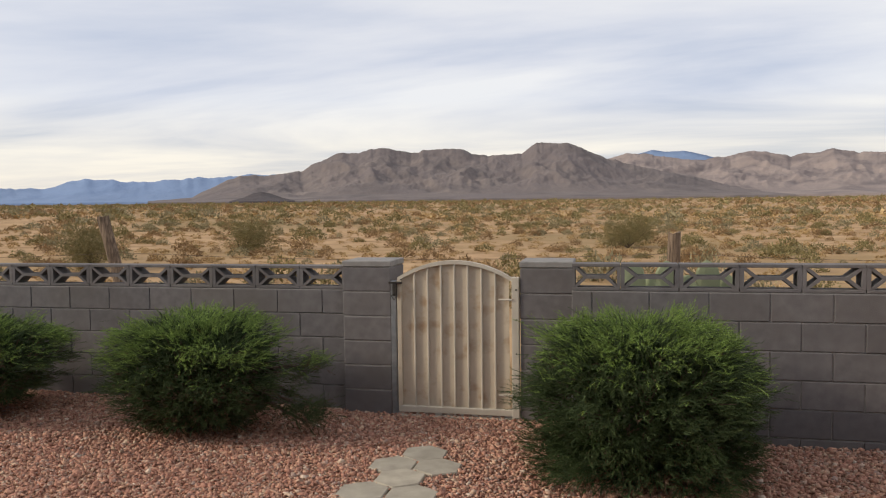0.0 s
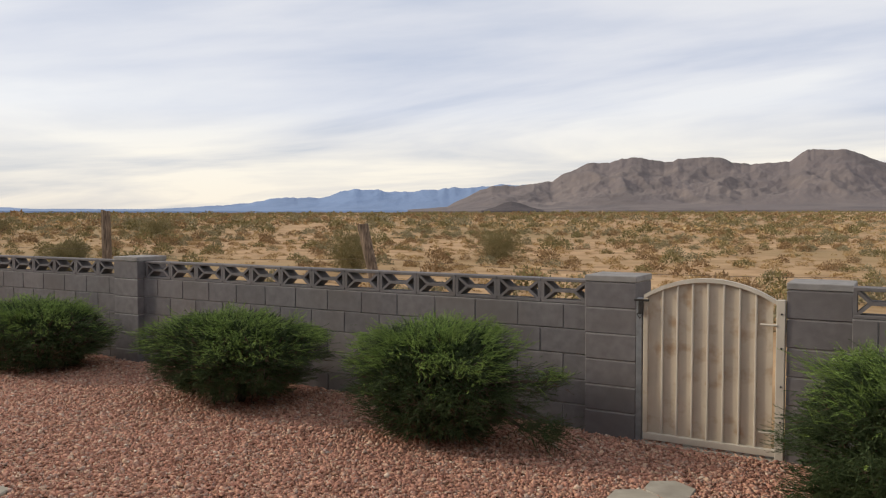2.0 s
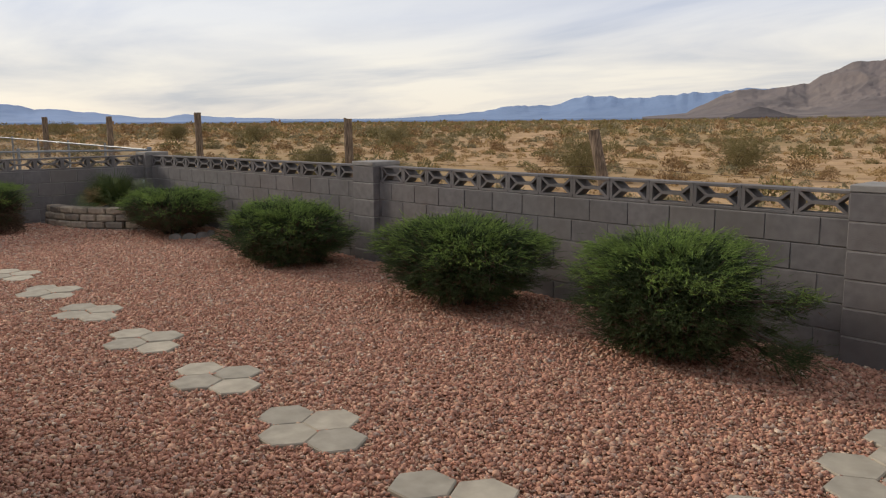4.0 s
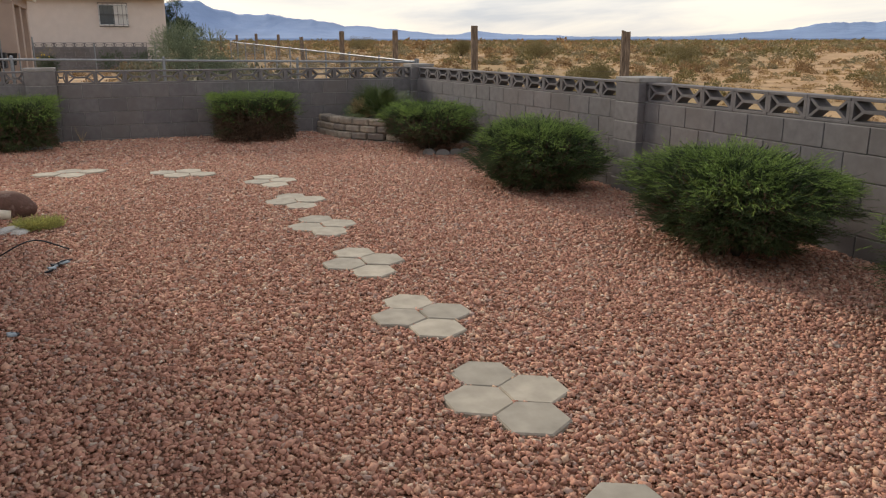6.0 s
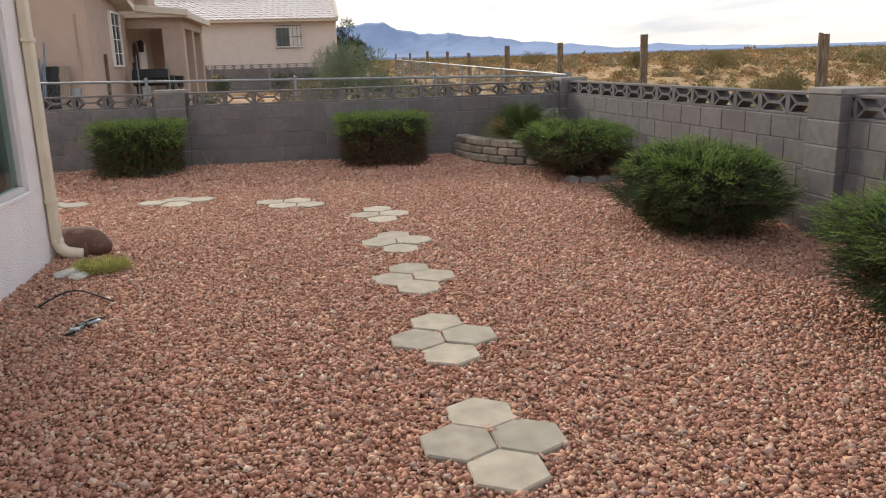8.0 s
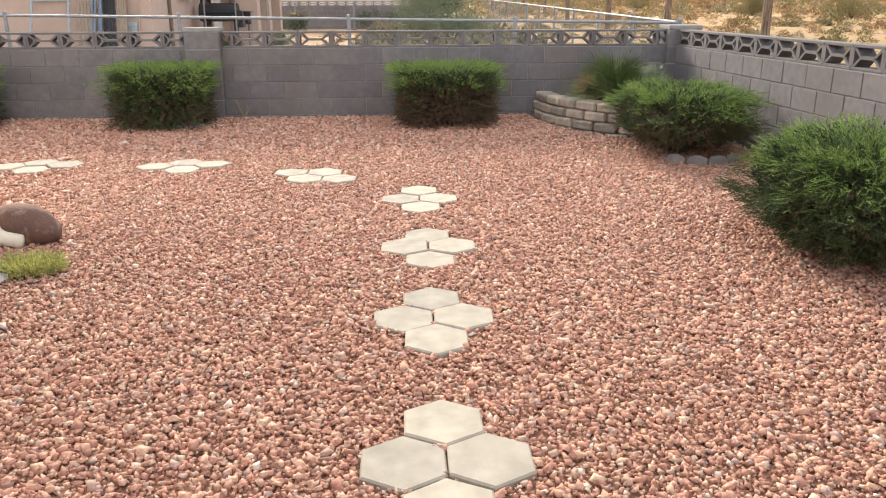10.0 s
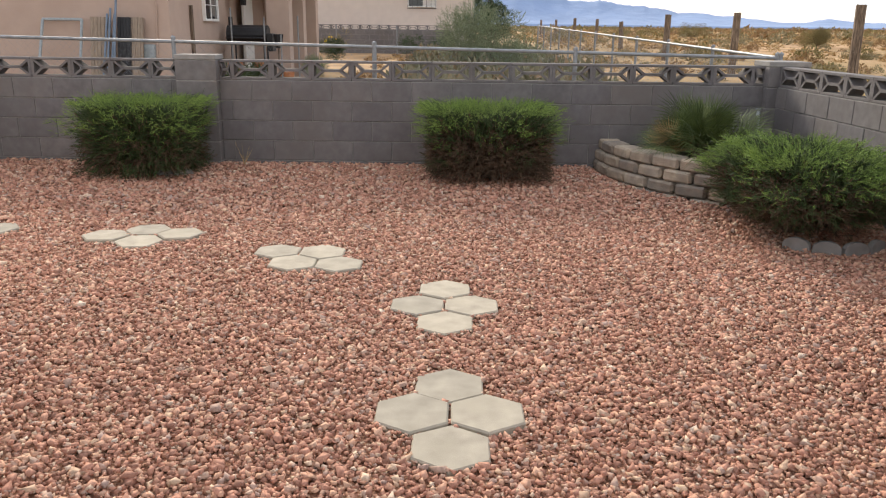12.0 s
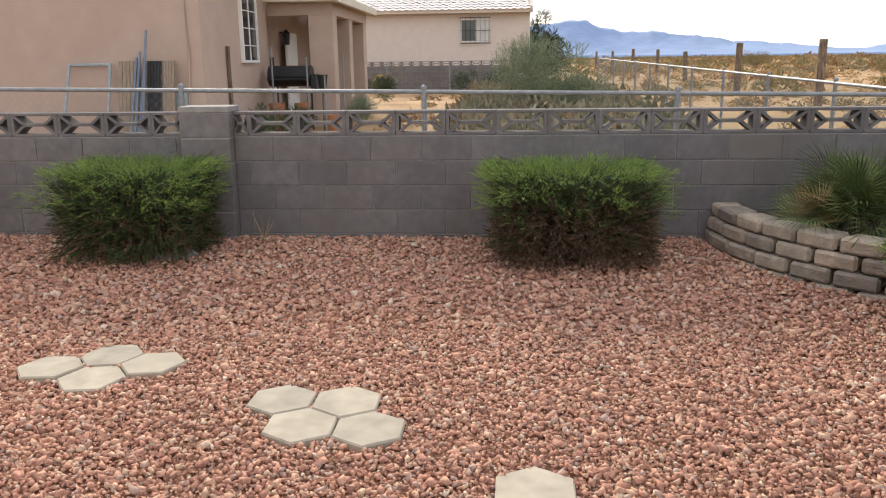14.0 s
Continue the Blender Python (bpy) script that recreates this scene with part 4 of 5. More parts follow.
    thin = dead & (r.random(n) < 0.35)
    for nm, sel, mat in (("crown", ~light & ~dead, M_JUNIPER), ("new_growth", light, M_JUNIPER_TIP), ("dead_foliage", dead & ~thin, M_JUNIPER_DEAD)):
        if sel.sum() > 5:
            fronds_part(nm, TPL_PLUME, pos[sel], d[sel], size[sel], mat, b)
    # the shaded inside: coarse foliage that stops short of the outside and of the ground
    k = int(m * 15)
    fz, fa, fr = r.random(k), r.uniform(0, 6.283, k), np.sqrt(r.random(k)) * 0.92
    q = np.stack([np.cos(fa) * fr, np.sin(fa) * fr, fz - 0.4], 1)
    if clipped:
        q = r.uniform(-0.86, 0.86, q.shape)
        fz = (q[:, 2] + 1) / 2
    wide = 1.0 if clipped else np.interp(fz, *prof)
    fpos = np.stack([q[:, 0] * rx * wide, q[:, 1] * ry * wide, H * (gap + 0.04 + (0.88 - gap) * fz)], 1)
    fdir = q + r.normal(0, 0.4, q.shape) + np.array([0, 0, 0.25])
    dry = r.random(len(q)) < bare * np.clip(1.4 - 1.5 * fz, 0.05, 1)
    for nm, sel, mat in (("inner_foliage", ~dry, M_JUNIPER), ("dead_growth", dry, M_JUNIPER_DEAD)):
        if sel.sum() > 5:
            fronds_part(nm, TPL_LOW, fpos[sel], fdir[sel], r.uniform(0.07, 0.13, sel.sum()), mat, b)
    return b


juniper(1.13, 4.90, 0.70, 0.60, 0.77, "large dense dark green juniper bush beside the gate", 430, 38, 3, gap=0.0, bare=0.04, tips=0.18, skirt=0.92)
juniper(-2.12, 5.24, 0.62, 0.56, 0.70, "rounded green juniper bush with a straggling side branch", 330, 36, 5, gap=0.08, bare=0.22, tips=0.30, skirt=0.62,
        side=((0.92, 0.02, 0.53, 0.045, 8), (0.78, 0.03, 0.47, 0.045, 6), (0.88, 0.0, 0.18, 0.07, 18), (0.72, 0.0, 0.30, 0.05, 5)))
juniper(-4.30, 5.26, 0.80, 0.58, 0.64, "wide rounded green juniper bush by the block wall", 350, 36, 8, gap=0.14, bare=0.26, tips=0.30, skirt=0.62)
juniper(-7.24, 5.22, 0.80, 0.60, 0.60, "wide rounded green juniper bush before a wall post", 340, 34, 12, gap=0.10, bare=0.26, tips=0.30, skirt=0.64)
juniper(-10.40, 5.20, 0.80, 0.60, 0.56, "spreading green juniper bush with brown woody underside", 330, 34, 17, gap=0.18, bare=0.9, tips=0.28, skirt=0.62)
juniper(-12.10, 2.98, 0.46, 0.61, 0.65, "clipped flat-topped juniper bush with a bare brown lower half", 300, 36, 21, True, 0.06, 1.25, 0.38)
juniper(-12.16, -0.31, 0.44, 0.55, 0.66, "clipped boxy juniper bush before the wall post", 290, 36, 26, True, 0.03, 0.5, 0.38)
juniper(-12.18, -2.86, 0.42, 0.58, 0.66, "clipped boxy juniper bush at the block wall", 260, 34, 31, True, 0.03, 0.4, 0.38)


def weed():
    w = thing("dry_weed", "small dry twiggy weed at the foot of the wall", "weed", -12.6, 0.52, 0.0)
    bm = B()
    for k in range(7):
        a = k * 0.9
        rod(bm, (0, 0, 0), (0.09 * math.cos(a), 0.09 * math.sin(a), 0.12 + 0.02 * k), 0.003, 0.001, 4)
    part("twigs", bm, M_PALM_DRY, w)


weed()

# ---- neighbours' lots: fences ----


def pipe_fence(name, label, a, b, count, mesh_cell=0.075):
    """Chain-link fence from a to b (points on the top rail)."""
    a, b = Vector(a), Vector(b)
    f = thing(name, label, "fence", *a)
    d = b - a
    part("top_rail", rod(B(), (0, 0, 0), tuple(d), 0.018, None, 10), M_GALV, f)
    bm = B()
    rod(bm, (0, 0, -1.5), (0, 0, 0.03), 0.024, None, 8)
    bmesh.ops.create_icosphere(bm, subdivisions=1, radius=0.03, matrix=Matrix.Translation((0, 0, 0.035)))
    me = link_mesh("fence_post", bm, M_GALV)
    for k in range(count + 1):
        q = d * (k / count)
        share("fence_post", me, f, Matrix.Translation(q))
    L = math.hypot(d.x, d.y)
    u = Vector((d.x / L, d.y / L, d.z / L))
    n = int(L / mesh_cell)
    vs, fs = [], []
    t = 0.0008
    side = Vector((-u.y, u.x, 0)) * 0.03
    for k in range(-int(1.1 / mesh_cell), n):
        for sgn in (0, 1):
            s0, s1 = k * mesh_cell, k * mesh_cell + 1.15
            z0, z1 = (-1.15, 0.0) if sgn == 0 else (0.0, -1.15)
            lo, hi = max(0, s0), min(L, s1)
            if hi - lo < 0.02:
                continue
            za, zb = z0 + (z1 - z0) * (lo - s0) / (s1 - s0), z0 + (z1 - z0) * (hi - s0) / (s1 - s0)
            p, q = u * lo + side + Vector((0, 0, za)), u * hi + side + Vector((0, 0, zb))
            j = len(vs)
            for o in (Vector((0, 0, t)), Vector((t * -u.y, t * u.x, -t)), Vector((t * u.y, -t * u.x, -t))):
                vs += [tuple(p + o), tuple(q + o)]
            fs += [(j, j + 1, j + 3, j + 2), (j + 2, j + 3, j + 5, j + 4), (j + 4, j + 5, j + 1, j)]
    ob = new("wire_mesh", np_mesh("wire_mesh", np.array(vs), np.array(fs), M_GALV))
    ob.parent = f
    tagged(ob, kind="stuff")
    return f


pipe_fence("chain_link_fence", "galvanised chain-link fence with a pipe top rail behind the block wall", (-13.2, -6.70, 1.29), (-13.2, 6.06, 1.10), 6)
pipe_fence("chain_link_fence", "galvanised chain-link fence between the neighbour's lot and the desert", (-13.2, 6.10, 1.10), (-38.0, 6.20, 1.50), 11)

# ---- pink neighbour house with porch ----


def window_unit(parent, name, m, W, H, cols, rows, mat=M_WHITE, label=""):
    """A framed window in the local x-z plane, facing -y."""
    w = new(name)
    w.parent = parent
    w.matrix_basis = m
    if label:
        tagged(w, label)
    f = 0.05
    bm = B()
    box(bm, 0, W, -0.04, 0.03, 0, f); box(bm, 0, W, -0.04, 0.03, H - f, H)
    box(bm, 0, f, -0.04, 0.03, f, H - f); box(bm, W - f, W, -0.04, 0.03, f, H - f)
    part("frame", bm, mat, w)
    bm = B()
    for c in range(1, cols):
        box(bm, W * c / cols - 0.009, W * c / cols + 0.009, -0.025, 0.005, f, H - f)
    for r in range(1, rows):
        box(bm, f, W - f, -0.026, 0.004, H * r / rows - 0.008, H * r / rows + 0.008)
    part("muntins", bm, mat, w)
    part("pane", box(B(), f, W - f, -0.005, 0.003, f, H - f), M_GLASS_DARK, w)
    return w


M_GLASS_DARK = material("dark_glass", two((0.03, 0.035, 0.04), 0.2), 1, 2, 0.05, 0.0, spec=0.6)


def pink_house():
    gz = float(land_z(-22, -3))
    h = thing("neighbour_house", "pinkish tan stucco house with a covered porch and cream fascia boards", "house", 0, 0, 0)
    X0, Y0 = -20.0, -2.70
    bm = B()
    box(bm, -30, X0, -14.0, Y0 - 0.2, gz - 0.4, 3.75)
    box(bm, -23.9, X0, Y0 - 0.2, Y0, gz - 0.4, 3.0)
    part("wall", bm, M_STUCCO_PINK, h, "pinkish tan stucco walls")
    # porch
    for q, (x, y) in enumerate(((-24.2, -1.51), (-26.1, -1.40), (-28.1, -1.40))):
        w = 0.28 if q == 0 else 0.16
        part("porch_column", box(B(), x - 0.2, x + 0.2, y - w, y + w, gz - 0.3, 2.45, 0.012), M_STUCCO_PINK, h)
    bm = B()
    box(bm, -28.3, -24.0, -1.79, -1.23, 2.45, 2.72)
    box(bm, -24.4, -24.0, Y0, -1.79, 2.45, 2.72)
    part("porch_beam", bm, M_STUCCO_PINK, h)
    bm = B()
    box(bm, -28.6, -23.7, Y0 + 0.01, -1.03, 2.72, 2.82)
    part("porch_roof", bm, M_TRIM, h)
    bm = B()
    box(bm, -28.65, -23.66, -1.06, -0.99, 2.68, 2.86, 0.01)
    m = Matrix.Translation((-23.66, -2.55, 2.98)) @ Matrix.Rotation(math.atan2(-0.17, 1.85), 4, "X")
    box(bm, -0.05, 0.04, 0, 1.55, -0.09, 0.08, 0.01, m)
    part("porch_fascia", bm, M_TRIM, h, "cream painted fascia board")
    bm = B()
    box(bm, 0, 3.75, -0.45, 0.05, -0.05, 0.09, 0, Matrix.Translation((-19.7, -2.35, 3.90)) @ Matrix.Rotation(math.atan2(0.95, -3.6), 4, "Y"))
    part("rake_board", bm, M_TRIM, h, "cream painted sloping rake board")
    bm = B()
    box(bm, -30.4, -19.55, -14.4, Y0 + 0.2, 3.75, 3.95)
    part("roof", bm, M_TILE, h)
    ch = part("chimney", box(B(), -27.6, -26.6, -3.10, -2.51, 2.82, 3.86, 0.02), M_STUCCO_PINK, h)
    part("chimney_cap", rod(B(), (-27.1, -2.80, 3.86), (-27.1, -2.80, 4.14), 0.15, None, 12), M_GALV, ch)
    window_unit(h, "window", pose(-22.05, Y0 + 0.03, 1.45, 0, 0, 180), 1.0, 1.35, 2, 4, label="tall white framed window with small panes")
    # porch back wall
    bm = B()
    box(bm, -28.8, -28.6, Y0 - 0.2, -1.5, gz - 0.3, 2.72)
    part("porch_wall", bm, M_STUCCO_PINK, h)
    window_unit(h, "window", pose(-28.57, -2.30, 1.25, 0, 0, 90), 0.55, 1.25, 1, 3)
    bm = B()
    box(bm, -26.4, -25.5, Y0 - 0.05, Y0 + 0.02, gz, 2.15, 0.01)
    part("door", bm, M_WHITE, h, "white painted door")
    bm = B()
    rod(bm, (-24.9, Y0 + 0.16, 1.85), (-24.9, Y0 + 0.16, 2.1), 0.07, 0.09, 6)
    rod(bm, (-24.9, Y0 + 0.16, 2.1), (-24.9, Y0 + 0.16, 2.2), 0.10, 0.01, 6)
    box(bm, -24.92, -24.88, Y0, Y0 + 0.16, 2.12, 2.15)
    part("wall_lantern", bm, M_BLACK, h)
    box_ = part("meter_box", box(B(), X0, X0 + 0.12, -3.28, -3.0, 0.72, 1.0, 0.01), M_TAPE, h, "grey electric box")
    part("conduit", tube(B(), [(X0 + 0.02, -2.95, 2.6), (X0 + 0.02, -2.93, 1.6), (X0 + 0.02, -2.98, 0.9), (X0 + 0.02, -3.02, 0.0)], 0.02, 6), M_STUCCO_PINK, h)
    part("conduit", rod(B(), (-21.2, Y0 + 0.03, gz), (-21.2, Y0 + 0.03, 1.75), 0.045, None, 6), M_WOOD, h)


pink_house()


def leaning_things():
    z = float(land_z(-19.6, -4))
    f = thing("metal_frame", "empty dull grey metal door frame leaning on the pink house wall", "frame", -19.62, -4.70, z)
    for a, b in (((0.25, -0.40, 0), (-0.3, -0.37, 1.44 - z)), ((0.25, 0.40, 0), (-0.3, 0.37, 1.44 - z)), ((-0.3, -0.37, 1.44 - z), (-0.3, 0.37, 1.44 - z)), ((0.25, -0.40, 0.05), (0.25, 0.40, 0.05))):
        part("bar", rod(B(), a, b, 0.026, None, 6), M_TAPE, f)
    part("brace", rod(B(), (0.25, -0.40, 0.1), (0.20, -0.75, 0.0), 0.012, None, 5), M_DARKSTEEL, f)
    for y, w, mat, lab in ((-3.98, 0.34, M_BOARD, "ribbed wooden panel leaning on the house wall"), (-3.50, 0.28, M_BLACK, "dark panel leaning on the house wall"), (-3.28, 0.24, M_BOARD, "light wooden board leaning on the house wall")):
        t = thing("leaning_board", lab, "board", -19.70, y, z, group="boards leaning on the house")
        bm = B()
        for k in range(5):
            box(bm, -0.03, 0.02, -w / 2 + w * k / 5 + 0.0015, -w / 2 + w * (k + 1) / 5 - 0.0015, 0, 1.52 - z, 0.006, pose(0.12, 0, 0, 0, -11, 0))
        part("slats", bm, mat, t)
    for k in range(4):
        t = thing("leaning_pipe", "long blue metal pipe leaning on the house wall", "pipe", -19.5, -3.86 + 0.07 * k, z, group="blue pipes")
        part("pipe", rod(B(), (0.15, 0, 0), (-0.35, 0.05, 1.55 - z + (0.45 if k == 3 else 0.1 * (k % 2))), 0.02, None, 6), M_BLUE, t)


leaning_things()


def smoker_grill():
    z = float(land_z(-23.4, -1.9))
    g = thing("smoker_grill", "black barrel smoker grill on legs by the porch", "grill", -23.35, -2.02, z)
    part("barrel", rod(B(), (0, -0.50, 1.16 - z), (0, 0.42, 1.16 - z), 0.22, None, 16), M_BLACK, g, "", False)
    part("firebox", box(B(), -0.2, 0.2, 0.42, 0.55, 0.8 - z, 1.2 - z, 0.02), M_BLACK, g)
    part("stack", rod(B(), (0, -0.44, 1.3 - z), (0, -0.44, 1.56 - z), 0.05, None, 10), M_BLACK, g)
    part("side_shelf", box(B(), 0.2, 0.45, -0.45, 0.35, 1.08 - z, 1.11 - z, 0.005), M_BLACK, g)
    for x in (-0.18, 0.18):
        for y in (-0.4, 0.35):
            part("leg", rod(B(), (x, y, 0), (x, y, 1.0 - z), 0.02, None, 6), M_BLACK, g)
    for k, (x, y) in enumerate(((-23.0, -2.3), (-23.0, -1.75), (-23.3, -1.2))):
        t = thing("flower_pot", "terracotta plant pot standing by the porch", "pot", x, y, z, group="pots by the porch")
        part("pot", rod(B(), (0, 0, 0), (0, 0, 0.62 if k < 2 else 0.35), 0.13, 0.18, 12), M_TERRA, t)
    for x, y, hgt in ((-22.6, -2.25, 1.75), (-22.3, -1.45, 1.55), (-22.5, -0.75, 1.60), (-22.1, -1.05, 1.2)):
        t = thing("garden_stake", "thin upright metal garden stake in the neighbour's yard", "stake", x, y, z, group="garden stakes")
        part("rod", rod(B(), (0, 0, -0.1), (0, 0, hgt), 0.018, None, 6), M_GALV, t)
    t = thing("solar_lamp", "small black garden lamp on a stake by the porch", "lamp", -22.9, -1.28, z)
    part("stake", rod(B(), (0, 0, 0), (0, 0, 0.9), 0.02), M_WOOD, t)
    part("head", rod(B(), (0, 0, 0.9), (0, 0, 1.2), 0.07, 0.12, 8), M_BLACK, t)


smoker_grill()

# ---- beige tiled house and its block wall ----


def tiled_house():
    gz = float(land_z(-41, 0))
    h = thing("tiled_house", "beige stucco house with a pale clay tile roof", "house", 0, -0.08, 0)
    X = -41.0
    part("wall", box(B(), -48, X, -12, 3.72, gz - 0.5, 3.5), M_STUCCO_BEIGE, h, "beige stucco walls")
    part("fascia", box(B(), X + 0.0, X + 0.45, -12.3, 3.82, 3.42, 3.58, 0.01), M_TRIM, h)
    vs, fs = [], []
    x0, z0, x1, z1 = X + 0.55, 3.52, X - 3.6, 4.80
    rows, y0, y1, pitch = 10, -12.4, 3.86, 0.30
    ny = int((y1 - y0) / pitch) * 6
    for r in range(rows):
        for e, lift in ((0.0, 0.036), (1.06, 0.008)):
            t = (r + e) / rows
            for k in range(ny + 1):
                y = y0 + (y1 - y0) * k / ny
                w = math.sin(2 * math.pi * k / 6)
                vs.append((x0 + (x1 - x0) * t, y, z0 + (z1 - z0) * t + lift + 0.032 * max(-0.35, w) + 0.01 * ((k // 6 * 7 + r * 3) % 5) / 5))
    n1 = ny + 1
    for r in range(rows):
        a = 2 * r * n1
        for k in range(ny):
            fs.append((a + k, a + k + 1, a + n1 + k + 1, a + n1 + k))
    ob = new("tile_roof", np_mesh("tile_roof", np.array(vs), np.array(fs), M_TILE))
    ob.parent = h
    tagged(ob, "pale clay barrel tiles in rows", kind="stuff")
    bm = B()
    rod(bm, (x1, y0, z1 + 0.05), (x1, y1, z1 + 0.05), 0.13, None, 10)
    part("ridge", bm, M_TILE, h)
    for xa, za, xb, zb in ((X + 0.5, 3.5, x1, z1), (x1, z1, -48.4, 3.5)):
        for y in (y0 + 0.05, y1 - 0.15):
            p, q = Vector((xa, y, za)), Vector((xb, y, zb))
            part("barge_board", box(B(), 0, (q - p).length, 0, 0.08, -0.16, 0.06, 0, Matrix.Translation(p) @ Matrix.Rotation(-math.atan2(q.z - p.z, q.x - p.x), 4, "Y")), M_TRIM, h)
    bm = B()
    vv = [bm.verts.new(q) for q in ((X + 0.5, 3.70, 3.5), (x1, 3.70, z1), (-48.2, 3.70, 3.5))]
    bm.faces.new(vv)
    vv = [bm.verts.new(q) for q in ((x1, y0, z1), (x1, y1, z1), (-48.4, y1, 3.55), (-48.4, y0, 3.55))]
    bm.faces.new(vv)
    part("back_roof", bm, M_TILE, h)
    w = window_unit(h, "window", pose(X + 0.03, 0.76, 2.24, 0, 0, 90), 1.28, 0.96, 2, 1, M_WHITE, "window behind a black iron security grille")
    bm = B()
    for k in range(7):
        rod(bm, (0.02 + 1.24 * k / 6, -0.12, -0.05), (0.02 + 1.24 * k / 6, -0.12, 1.01), 0.008, None, 5)
    for z in (-0.05, 0.48, 1.01):
        box(bm, 0.0, 1.28, -0.13, -0.11, z - 0.012, z + 0.012)
    part("security_grille", bm, M_BLACK, w)
    part("curtain", box(B(), 0.68, 1.21, -0.012, -0.007, 0.06, 0.9), M_CURTAIN, w)


tiled_house()
bw = block_wall("wall_neighbour", "grey block wall with a lattice top at the far end of the neighbour's lot", (-38.8, 0, 0.43), 90, [(-9.0, 2.6)], 0.0, 0.6)
for k in range(4):
    st = thing("far_fence_post", "thin galvanised fence post before the far block wall", "post", -38.0, -4.6 + 2.5 * k, float(land_z(-38, 0)), group="far fence posts")
    part("pipe", rod(B(), (0, 0, -0.1), (0, 0, 1.15), 0.03, None, 6), M_GALV, st)

# ---- trees ----


def leaf_cloud(r, n, lobes, size, tpl, up=0.4):
    """Leaf sprays scattered through overlapping lobes."""
    w = np.array([q[3] ** 2 for q in lobes])
    pick = r.choice(len(lobes), n, p=w / w.sum())
    L = np.array(lobes)[pick]
    u = r.normal(size=(n, 3))
    u /= np.linalg.norm(u, axis=1, keepdims=True)
    rad = L[:, 3] * (1 - 0.6 * r.random(n) ** 1.6)
    pos = L[:, :3] + u * rad[:, None]
    d = u + r.normal(0, 0.5, (n, 3)) + np.array([0, 0, up])
    return pos, d, r.uniform(*size, n)


def tree(name, label, x, y, h, w, mat, n, size, seed, base=0.3, tall=1.0, tpl=None, trunk=0.14):
    z = float(land_z(x, y))
    r = np.random.default_rng(seed)
    t = thing(name, label, "tree", x, y, z)
    bm = B()
    tube(bm, [(0, 0, -0.2), (0.05 * w, 0, h * 0.3), (0, 0.05 * w, h * 0.75)], [trunk, trunk * 0.7, trunk * 0.25], 8)
    lobes = []
    for k in range(16):
        a, q = k * 2.4 + seed, r.random()
        zz = h * (base + (0.95 - base) * q)
        rr = w * 0.5 * (0.35 + 0.65 * math.sin(math.pi * min(1, 0.15 + 0.75 * (1 - q)))) * r.random() ** 0.5
        p = (rr * math.cos(a), rr * math.sin(a), zz)
        lobes.append((*p, w * r.uniform(0.13, 0.24)))
        rod(bm, (0, 0, zz * 0.55), p, trunk * 0.25, trunk * 0.06, 5)
    part("trunk", bm, M_BARK, t)
    pos, d, s = leaf_cloud(r, n, lobes, size, tpl)
    fronds_part("crown", tpl or TPL_LOW, pos, d, s, mat, t)
    return t


tree("pine_tree", "dark green pine behind the tiled house", -53, -0.2, 7.6, 4.0, M_TREE, 8000, (0.32, 0.6), 3, 0.45)
tree("pine_tree", "dark green pine behind the chimney", -53, -7.2, 7.4, 4.6, M_TREE, 7500, (0.32, 0.6), 5, 0.45)
tree("garden_tree", "small dark green tree beside the tiled house", -44.5, 4.5, 3.1, 1.9, M_TREE, 2600, (0.14, 0.3), 8, 0.25)
tree("palo_verde", "feathery grey green palo verde shrub in the neighbour's lot", -27.5, 3.75, 1.62, 2.7, M_PALO, 6500, (0.12, 0.26), 12, 0.12, tpl=TPL_JUN, trunk=0.06)


def street_palm():
    z = float(land_z(-53, 3))
    p = thing("palm_tree", "tall palm with drooping fronds behind the tiled house", "palm", -53, 3.1, z)
    part("trunk", tube(B(), [(0, 0, -0.2), (0.05, 0, 3), (0, 0, 5.7)], [0.2, 0.16, 0.15], 10), M_BARK, p)
    r = np.random.default_rng(5)
    n = 26
    bm = B()
    pos, d = [], []
    for k in range(n):
        a, ti = k * 2.4, r.uniform(0.2, 2.0)
        e = Vector((math.cos(a) * math.sin(ti), math.sin(a) * math.sin(ti), math.cos(ti)))
        pts = [Vector((0, 0, 5.65)) + e * q * 0.85 + Vector((0, 0, -0.45 * q * q)) for q in (0, 0.35, 0.7, 1.0)]
        tube(bm, pts, [0.03, 0.025, 0.015, 0.005], 4)
        for q in np.linspace(0.25, 1, 16):
            c = Vector((0, 0, 5.65)) + e * q * 0.85 + Vector((0, 0, -0.45 * q * q))
            for sgn in (-1, 1):
                pos.append(tuple(c)); d.append(tuple(e + sgn * Vector((-e.y, e.x, 0)) * 0.9 + Vector((0, 0, -0.35))))
    part("stalks", bm, M_TREE, p)
    fronds_part("fronds", TPL_MIN, pos, d, r.uniform(0.22, 0.36, len(pos)), M_PALMTREE, p)


street_palm()


